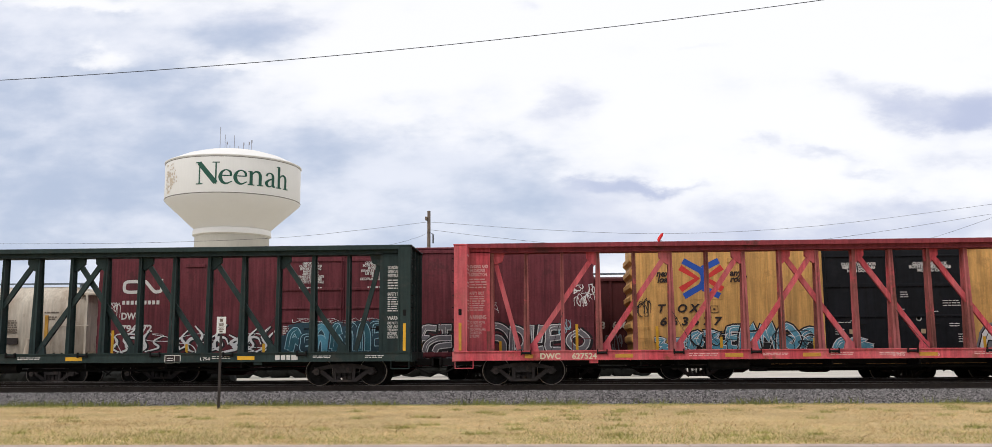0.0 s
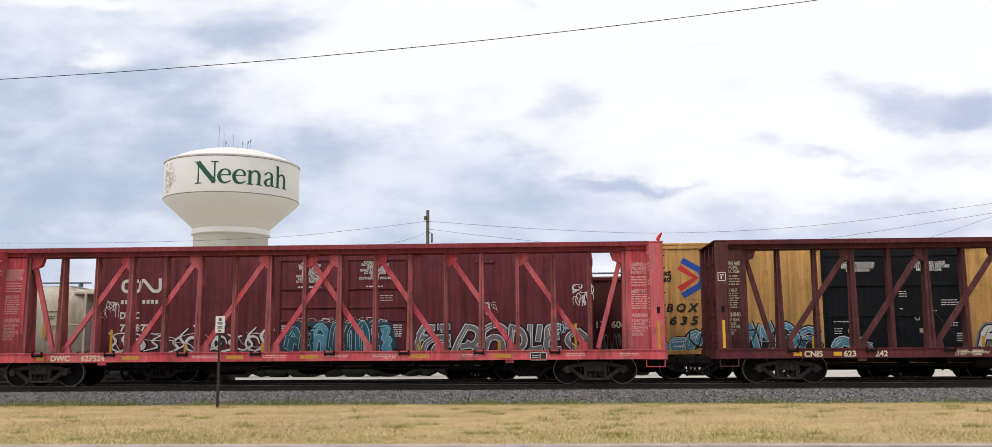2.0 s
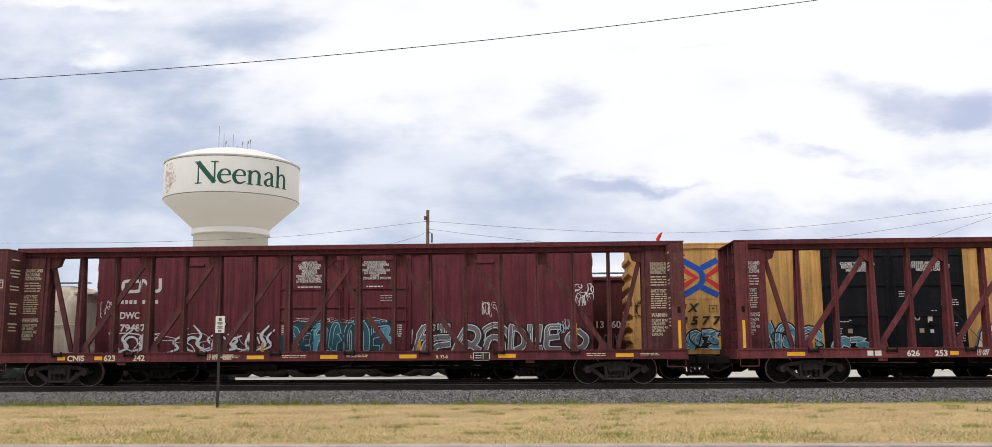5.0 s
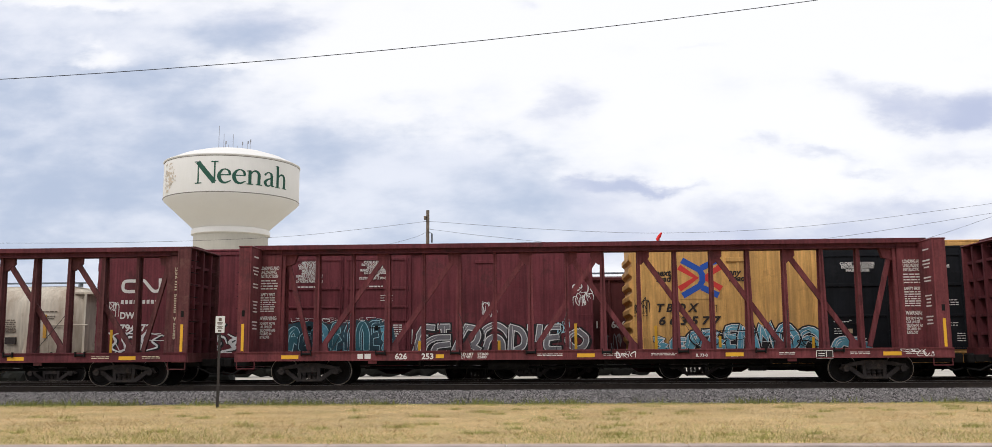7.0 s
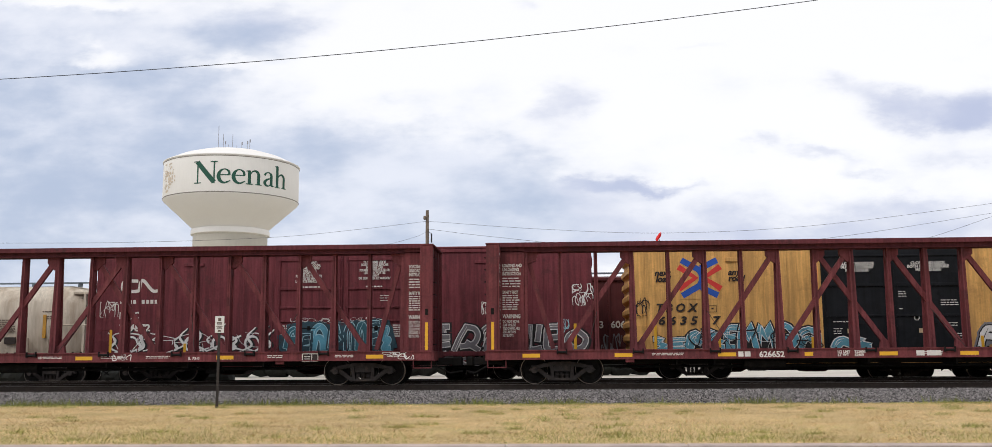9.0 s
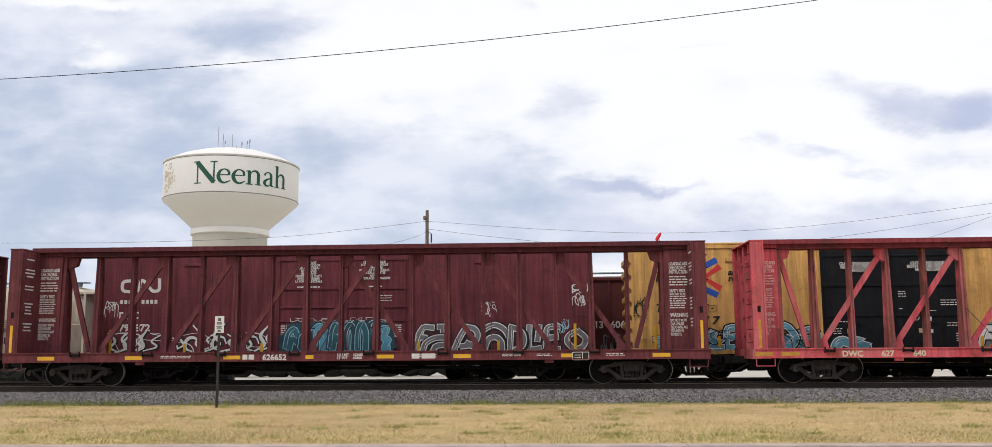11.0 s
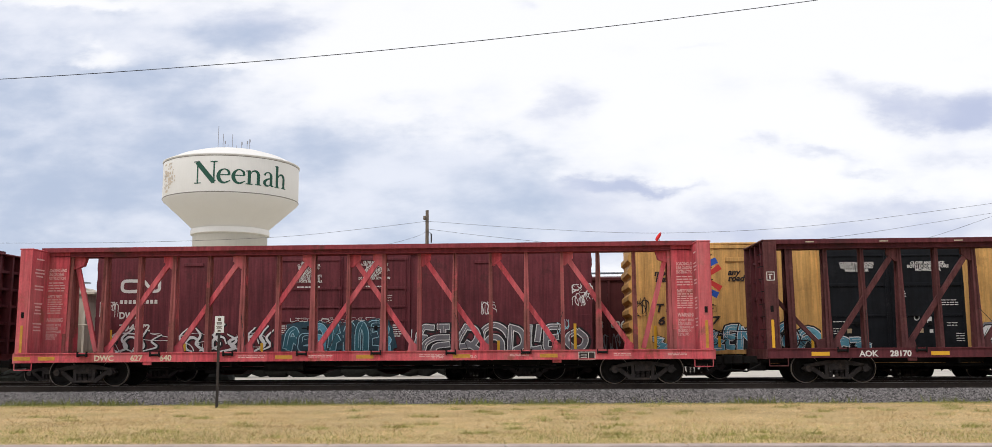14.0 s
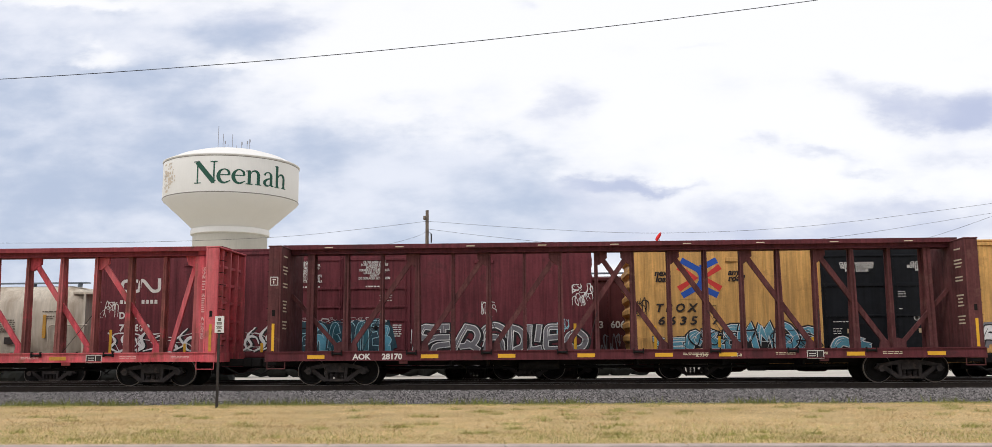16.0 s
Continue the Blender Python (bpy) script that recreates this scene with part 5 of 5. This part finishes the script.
            y0, y1 = sorted((k * SIDE, k * (SIDE - 0.10)))
            x0, x1 = sorted((s * (half - 0.372), s * half))
            part("edge_column", box(BM(), x0, x1, y0, y1, SILL, TOP - 0.05, 0.02), paint, end)
        for y in (-0.75, 0.0, 0.75):
            x0, x1 = sorted((s * (half - 0.374), s * (half - 0.06)))
            part("upright", box(BM(), x0, x1, y - 0.05, y + 0.05, DECK, TOP - 0.04), paint if paint is M["red"] else sooty, end)
        for z in (1.55, 2.15, 2.75, 3.35, 3.95):
            x0, x1 = sorted((s * (half - 0.376), s * (half - 0.14)))
            part("cross_rib", box(BM(), x0, x1, -SIDE + 0.09, SIDE - 0.09, z - 0.045, z + 0.045), paint if paint is M["red"] else sooty, end)
        x0, x1 = sorted((s * (half - 0.44), s * (half + 0.02)))
        part("cap", box(BM(), x0, x1, -SIDE - 0.01, SIDE + 0.01, TOP - 0.05, TOP, 0.015), paint, end)
        part("end_sill", box(BM(), *sorted((s * (half - 0.5), s * (half + 0.05))), -SIDE, SIDE, SILL - 0.02, DECK), paint, car)
        # centre panel that carries the notices
        x0, x1 = sorted((s * 10.25, s * (half - 0.41)))
        if panel:
            part("centre_panel", box(BM(), x0, x1, -0.30, 0.30, DECK, ROOF - 0.06), paint, car)
        # ladder and stirrup
        bm = BM()
        y = -SIDE + 0.12
        for z in [1.3 + 0.4 * i for i in range(8)]:
            rod(bm, (s * (half + 0.06), y, z), (s * (half + 0.06), y + 0.45, z), 0.012, 6)
            rod(bm, (s * (half - 0.08), y, z), (s * (half + 0.06), y, z), 0.012, 6)
        tagged(part("ladder", bm, M["steel_dark"], end), kind="stuff")
        xs = s * (half - 0.2)
        part("lashing_slot", box(BM(), xs - 0.05, xs + 0.05, -SIDE - 0.006, -SIDE + 0.004, 2.24, 2.44, 0.002), M["steel_dark"], end)
        bm = BM()
        pts = [(s * (half - 0.04), -SIDE - 0.03, SILL), (s * (half - 0.04), -SIDE - 0.03, SILL - 0.24), (s * (half - 0.62), -SIDE - 0.03, SILL - 0.24), (s * (half - 0.62), -SIDE - 0.03, SILL)]
        for a, b in zip(pts, pts[1:]):
            rod(bm, a, b, 0.016, 6)
        part("stirrup_step", bm, paint, car)
        bm = BM()
        xc = s * (half - 0.20)
        box(bm, xc - 0.045, xc + 0.045, -SIDE - 0.012, -SIDE - 0.004, 1.12, 2.0)
        part("reflector_strip", bm, M["mark"] if not bright_ends else M["mark_old"], car, "yellow reflective strip")
        # coupler
        bm = BM()
        box(bm, *sorted((s * (half - 0.3), s * (half + 0.55))), -0.13, 0.13, 0.62, 0.86, 0.02)
        box(bm, *sorted((s * (half + 0.50), s * 12.2)), -0.22, 0.16, 0.58, 0.90, 0.05)
        rod(bm, (s * half, -0.45, 0.6), (s * (half + 0.45), -0.35, 0.36), 0.03, 6)
        rod(bm, (s * (half + 0.45), -0.35, 0.36), (s * 12.2, -0.1, 0.42), 0.03, 6)
        part("coupler", bm, M["steel_dark"], car, "black coupler with air hose")
        # notices on the centre panel
        x0 = -10.97 if s < 0 else 10.42
        if panel:
            words("notice_heading", ["LOADING AND", "UNLOADING", "INSTRUCTION"], 0.155, end_ink, car, (x0, -0.305, 3.98), squeeze=0.60, gap=0.88, bold=0.004)
            words("safety_heading", ["SAFETY FIRST"], 0.15, end_ink, car, (x0, -0.305, 3.08), squeeze=0.58, bold=0.004)
            words("warning_heading", ["WARNING"], 0.185, end_ink, car, (x0, -0.305, 2.30), squeeze=0.66, bold=0.005)
            words("warning_text", ["DO NOT MOVE", "CAR UNLESS", "TIEDOWNS ARE", "SECURED IN", "KEYSLOTS"], 0.125, end_ink, car, (x0, -0.305, 2.10), squeeze=0.62, gap=0.92, bold=0.003)
            rng = random.Random(5)
            bm = BM()
            bars(bm, rng, x0, x0 + 0.60, 3.50, 0.04, -0.302, rows=4, pitch=0.09)
            bars(bm, rng, x0, x0 + 0.56, 2.92, 0.035, -0.302, rows=7, pitch=0.075)
            tagged(part("small_print", bm, end_ink, car, "lines of small stencilled writing"), kind="stuff")
        if boxed and s < 0:
            # ruled plate box and stencilled column on the edge of the end wall
            xb, yb = s * (half - 0.2), -SIDE - 0.004
            bm = BM()
            for a, c, z0_, z1_ in ((-0.13, 0.13, 3.24, 3.265), (-0.13, 0.13, 3.50, 3.525), (-0.13, -0.105, 3.24, 3.525), (0.105, 0.13, 3.24, 3.525), (-0.06, 0.06, 3.42, 3.45), (-0.04, 0.0, 3.30, 3.40)):
                box(bm, xb + a, xb + c, yb - 0.004, yb, z0_, z1_)
            tagged(part("plate_box", bm, M["white"], car, "white ruled plate box"), kind="stuff")
        # a column of notices on the inner face of the end wall
        bm = BM()
        xf = s * (half - 0.42)
        rng = random.Random(17)
        for z, n in ((4.20, 1), (3.85, 3), (3.30, 2), (2.72, 4), (2.05, 3)):
            for r in range(n):
                wd = rng.uniform(0.16, 0.30)
                x0_, x1_ = sorted((xf, xf - s * 0.004))
                box(bm, x0_, x1_, -0.90 - wd, -0.90 + wd, z - r * 0.11, z - r * 0.11 + 0.045)
        tagged(part("end_wall_lettering", bm, end_ink, car), kind="stuff")
    # marks on the near sill
    ys = -SIDE - 0.036
    for x in sill_marks:
        part("reflector_patch", box(BM(), x - (0.13 if number and -1.0 < x - number_x < 1.6 else 0.28), x + (0.13 if number and -1.0 < x - number_x < 1.6 else 0.28), ys - 0.002, ys + 0.004, SILL + 0.07, SILL + 0.19), M["mark_old"] if bright_ends else M["mark"], car, "yellow reflective patch")
    for txt, x in number:
        words("car_number", [txt], 0.25, ink, car, (number_x + x, ys, SILL + 0.245), squeeze=1.05, bold=0.008)
    rng = random.Random(11)
    bm = BM()
    for x, w in ((-6.2, 1.0), (-3.9, 0.9), (-1.6, 0.8), (0.5, 0.7), (2.0, 0.8), (4.9, 0.6), (6.0, 0.5), (8.2, 0.6), (9.9, 0.6)):
        if not (number_x - 1.6 < x < number_x + 3.2) and all(abs(x + w / 2 - q) > 0.35 + w / 2 for q in sill_marks):
            bars(bm, rng, x, x + w, SILL + 0.19, 0.022, ys + 0.002, rows=2, pitch=0.05)
    tagged(part("stencilled_data", bm, end_ink, car, "small stencilled data"), kind="stuff")
    lx = next(x for x in (3.4, 2.4, 4.4, 5.4) if all(abs(x + 0.3 - q) > 0.6 for q in sill_marks))
    words("length_mark", ["IL 73-0"], 0.13, end_ink, car, (lx, ys, SILL + 0.17), bold=0.003)
    words("length_mark", ["L 75-0"], 0.13, end_ink, car, (lx + 1.1, ys, SILL + 0.17), bold=0.003)
    if load:
        words("load_limit", ["LD LMT", "LT WT"], 0.115, end_ink, car, (load[0], ys - 0.001, SILL + 0.245), gap=0.84, bold=0.004)
        words("load_limit", load[1], 0.115, end_ink, car, (load[0] + 0.52, ys - 0.001, SILL + 0.245), gap=0.84, bold=0.004)
    # underside: brake gear, reservoir and pipes
    bm = BM()
    rod(bm, (-3.2, -0.75, 0.62), (-1.9, -0.75, 0.62), 0.17, 12)
    rod(bm, (1.6, 0.55, 0.66), (2.2, 0.55, 0.66), 0.20, 12)
    rod(bm, (-7.3, -0.5, 0.52), (7.3, -0.5, 0.52), 0.022, 6)
    rod(bm, (-10.8, -0.25, 0.56), (10.8, -0.25, 0.56), 0.025, 6)
    for x in (-5.4, -4.2, 0.6, 3.3, 5.8):
        box(bm, x - 0.03, x + 0.03, -1.25, -0.3, 0.60, 0.80)
        rod(bm, (x, -1.2, 0.79), (x + 0.5, -1.2, 0.55), 0.014, 6)
    part("brake_gear", bm, M["steel_dark"], car)
    for x in (-6.9, 6.4):
        part("jacking_pad", box(BM(), x - 0.14, x + 0.14, -SIDE - 0.02, -SIDE + 0.05, SILL - 0.10, SILL, 0.01), paint, car)
    if plate:
        p0 = plate - 0.265
        bm = box(BM(), p0, p0 + 0.53, ys - 0.006, ys, SILL - 0.02, SILL + 0.25)
        pl = part("data_plate", bm, M["ink"], car, "black data panel with white ruled boxes")
        bm = BM()
        for a, b, c, d in ((0, 0.53, 0, 0.022), (0, 0.53, 0.24, 0.262), (0, 0.022, 0, 0.26), (0.508, 0.53, 0, 0.26), (0.31, 0.33, 0, 0.26), (0.07, 0.27, 0.15, 0.17), (0.07, 0.27, 0.08, 0.1)):
            box(bm, p0 + a, p0 + b, ys - 0.010, ys - 0.006, SILL - 0.02 + c, SILL - 0.02 + d)
        part("ruled_lines", bm, M["white"], pl)
    # emblem and web line in plain bars
    for a, c in emblem:
        part("emblem_bar", box(BM(), a, c, ys - 0.003, ys + 0.004, SILL + 0.06, SILL + 0.22, 0.001), ink, car, "white plain bar")
    # slack tie-down cables from the posts to the winches
    for k, x in enumerate(POSTS[2:-2:3]):
        bm = BM()
        dx = 0.55 if k % 2 else -0.4
        rod(bm, (x, -0.28, 2.35), (x + dx, -SIDE + 0.03, DECK + 0.02), 0.010, 5)
        part("tie_down_cable", bm, M["truck"], car)
    if roof_marks:
        for x in [-9.6 + 2.4 * k for k in range(9)]:
            part("roof_mark", box(BM(), x - 0.14, x + 0.14, -0.466, -0.460, ROOF - 0.11, ROOF - 0.08), M["cream"], car, "small white mark")
    span = 9.04 if paint is M["brown"] else 9.144
    for x in (-span, span):
        WHEELS_TURNING.extend(bogie(car, x))
    return car


EVEN = [-9.58, -4.72, -0.06, 4.61, 9.49]
CARS = [
    lumber_car("lumber_car", M["green"], "empty dark green centre-beam lumber car rolling on the near track", [0.31, 6.01, -5.6, -9.2], [], 0, M["white"], M["white"], False, 3.6, emblem=((6.97, 7.12), (7.16, 7.3), (7.34, 7.46), (7.5, 7.71))),
    lumber_car("lumber_car", M["red"], "empty faded red centre-beam lumber car with rust patches", [-8.95, -5.94, -2.49, -0.08, 3.5, 6.17], [("DWC", 0), ("627524", 1.02)], -8.61, M["cream"], M["pink"], True, 7.32),
    lumber_car("lumber_car", M["brown_b"], "empty rusty brown centre-beam lumber car with yellow patches", [-8.90, -7.66, -2.47, -0.07, 2.49, 5.67, 9.4], [("CNIS", 0), ("623", 1.22), ("242", 2.19)], -8.70, M["cream"], M["cream"], False, 4.85, boxed=True, load=(-4.06, ["200000", "63000"])),
    lumber_car("lumber_car", M["brown"], "empty oxide brown centre-beam lumber car with white numbers", EVEN, [("626", 0), ("253", 0.86)], -6.17, M["white"], M["white"], False, 7.40, emblem=((-7.38, -7.2), (-7.15, -6.95)), load=(-4.03, ["223600", "62400"])),
    lumber_car("lumber_car", M["brown"], "empty oxide brown centre-beam lumber car with a grimy sill", [-10.02, -7.1, -3.85, -1.31, 1.15, 3.62, 7.06, 9.95], [("626652", 0)], -2.85, M["white"], M["white"], False, 7.40, emblem=((-3.50, -3.34), (-3.30, -3.12), (2.00, 2.25), (2.32, 2.75)), load=(-0.42, ["223600", "62400"]), half=11.45),
    lumber_car("lumber_car", M["red"], "empty faded red centre-beam lumber car with chalky lettering", [-11.07, -10.25, -2.4, 0.24, 3.36, 6.14], [("DWC", 0), ("627", 1.21), ("640", 2.18)], -8.66, M["cream"], M["pink"], True, 7.35),
    lumber_car("lumber_car", M["brown_b"], "empty brown centre-beam lumber car with white reporting marks", [-9.73, -6.05, -3.58, -1.05, 1.4, 3.4, 7.37, 9.85], [("AOK", 0), ("28170", 0.94)], -8.53, M["white"], M["cream"], False, 6.12, panel=False, boxed=True, roof_marks=True),
]
scrawl(CARS[3], random.Random(16), 0.9, 1.5, SILL + 0.05, SILL + 0.24, 5, M["sp_white"], -SIDE - 0.04, 0.022)
scrawl(CARS[3], random.Random(6), 9.75, 10.75, SILL + 0.05, SILL + 0.26, 6, M["sp_white"], -SIDE - 0.04, 0.03)


# ---- loose stones and grass ----
def scatter_mesh(name, verts, faces, material, label, category):
    me = bpy.data.meshes.new(name)
    me.from_pydata(verts, [], faces)
    me.materials.append(material)
    return tagged(new(name, me), label, category, kind="stuff")


def bed_height(y):
    return np.interp(y, [-3.35, -2.75, -1.75, -1.3, 1.3, 2.2, 3.2], [-0.60, -0.46, -0.24, -0.20, -0.20, -0.24, -0.22])


def ballast_stones():
    rs = np.random.RandomState(4)
    n = 62000
    x, y = rs.uniform(-20, 20, n), -3.3 + 2.15 * rs.beta(1.2, 1.0, n)
    z = bed_height(y) + rs.uniform(-0.005, 0.03, n)
    r = rs.uniform(0.014, 0.036, n)
    base = np.array([(1, 0, 0), (0, 1, 0), (-1, 0, 0), (0, -1, 0), (0, 0, 0.8), (0, 0, -0.8)], float)
    jit = base[None] * rs.uniform(0.6, 1.35, (n, 6, 1)) + rs.uniform(-0.2, 0.2, (n, 6, 3))
    a = rs.uniform(0, 6.28, n)
    c, s = np.cos(a), np.sin(a)
    v = np.stack([jit[..., 0] * c[:, None] - jit[..., 1] * s[:, None], jit[..., 0] * s[:, None] + jit[..., 1] * c[:, None], jit[..., 2]], -1)
    v = v * r[:, None, None] + np.stack([x, y, z], -1)[:, None]
    f = np.array([(0, 1, 4), (1, 2, 4), (2, 3, 4), (3, 0, 4), (1, 0, 5), (2, 1, 5), (3, 2, 5), (0, 3, 5)])
    faces = (f[None] + 6 * np.arange(n)[:, None, None]).reshape(-1, 3)
    scatter_mesh("ballast_stones", v.reshape(-1, 3).tolist(), faces.tolist(), M["stone"], "loose grey crushed stones on the track bed", "ballast")


def verge_height(y):
    return np.interp(y, [-14.98, -12, -8, -4.6, -2.9, -2.2], [-0.50, -0.47, -0.45, -0.47, -0.52, -0.8])


def blades(name, n, x, y, size, material, label, seed, lean=0.7):
    rs = np.random.RandomState(seed)
    z = verge_height(y) - 0.005
    a, b = rs.uniform(0, 6.28, n), rs.uniform(0, 6.28, n)
    h = size * rs.uniform(0.5, 1.3, n)
    w = h * rs.uniform(0.05, 0.11, n) + 0.002
    p = np.stack([x, y, z], -1)
    d = np.stack([np.cos(a), np.sin(a), 0 * a], -1) * w[:, None]
    tip = np.stack([np.cos(b) * lean, np.sin(b) * lean, np.ones(n)], -1) * h[:, None]
    v = np.stack([p - d, p + d, p + tip], 1)
    faces = np.arange(3 * n).reshape(-1, 3)
    scatter_mesh(name, v.reshape(-1, 3).tolist(), faces.tolist(), material, label, "grass")


rs = np.random.RandomState(7)
N = 260000
gy = rs.uniform(-14.95, -3.0, N)
gx = rs.uniform(-1, 1, N) * (0.58 * (gy + 31.1) + 1.5)
blades("dry_grass", N, gx, gy, 0.034 + 0 * gy, M["blade"], "mown straw-coloured dry grass", 1, 1.7)
# greener tufts along the stones and the kerb, and a few weeds between
N = 52000
gy = np.where(rs.uniform(0, 1, N) < 0.5, -3.1 - np.abs(rs.normal(0, 0.6, N)), -14.9 + np.abs(rs.normal(0, 1.7, N)))
gx = rs.uniform(-1, 1, N) * (0.58 * (gy + 31.1) + 1.5)
keep = np.sin(gx * 1.7 + 1) + np.sin(gx * 0.63) + rs.normal(0, 0.9, N) > -0.6
gx, gy = gx[keep], gy[keep]
blades("green_grass", len(gx), gx, gy, rs.uniform(0.025, 0.075, len(gx)), M["blade_g"], "greener grass tufts along the stones and kerb", 2, 0.6)
N = 9000
gy = -3.05 - np.abs(rs.normal(0, 0.28, N))
gx = rs.uniform(-19, 19, N)
keep = np.sin(gx * 0.9 + 2) + np.sin(gx * 2.3) + 0.06 * (-gx) + rs.normal(0, 0.8, N) > 0.4
gx, gy = gx[keep], gy[keep]
blades("weed_fringe", len(gx), gx, gy, rs.uniform(0.08, 0.22, len(gx)), M["blade_f"], "dark green weeds along the edge of the stones", 5, 0.5)
N = 9000
cx, cy = rs.uniform(-1, 1, 90), rs.uniform(-14.5, -4, 90)
cx *= 0.58 * (cy + 31.1)
k = rs.randint(0, 90, N)
gx, gy = cx[k] + rs.normal(0, 0.13, N), cy[k] + rs.normal(0, 0.10, N)
blades("weeds", N, gx, gy, rs.uniform(0.04, 0.10, N), M["blade_g"], "small green weeds scattered in the dry grass", 3, 0.9)
N = 15000
cx, cy = rs.uniform(-1, 1, 420), rs.uniform(-14.6, -3.6, 420)
cx *= 0.58 * (cy + 31.1)
k = rs.randint(0, 420, N)
gx, gy = cx[k] + rs.normal(0, 0.34, N), np.clip(cy[k] + rs.normal(0, 0.10, N), -14.9, -3.0)
blades("thatch", N, gx, gy, rs.uniform(0.03, 0.08, N), M["thatch"], "brown matted thatch lying in the dry grass", 6, 1.8)
ballast_stones()


# ---- movement ----
SPACING = 24.36
TRAVEL = [(0.0, 8.46), (0.5, 4.52), (1.0, 0.51), (1.5, -3.50), (2.0, -7.48), (2.5, -11.51), (3.0, -15.49), (3.5, -19.25), (4.0, -23.29), (5.25, -33.30), (6.5,
          -43.33), (7.0, -47.29), (7.5, -51.33), (8.0, -55.63), (8.5, -59.62), (9.0, -63.59), (10.25, -73.53), (11.5, -83.47), (12.0, -87.45), (12.5, -91.43),
          (13.0, -95.39), (13.5, -99.38), (14.0, -103.42), (14.5, -107.44), (15.0, -111.42), (15.5, -115.42), (16.0, -119.43)]
SLACK = [0.28, 0.04, 0.04, 0.02, 0.20, 0.07, 0.10]   # play in the couplers


def travelled(t):
    return float(np.interp(t, [a for a, _ in TRAVEL], [b for _, b in TRAVEL]))


def motions():
    """All cars of the train roll to the left along the near track, with their wheelsets turning."""
    for i, car in enumerate(CARS):
        walk(car, [(t, pose(travelled(t) + (i - 1) * SPACING + SLACK[i], 0, 0)) for t, _ in TRAVEL])
    turn = [(k / 15, travelled(k / 15)) for k in range(241)]
    for w, x in WHEELS_TURNING:
        walk(w, [(t, pose(x, 0, WHEEL_R, 0, math.degrees((s - 8.46) / WHEEL_R), 0)) for t, s in turn])


motions()
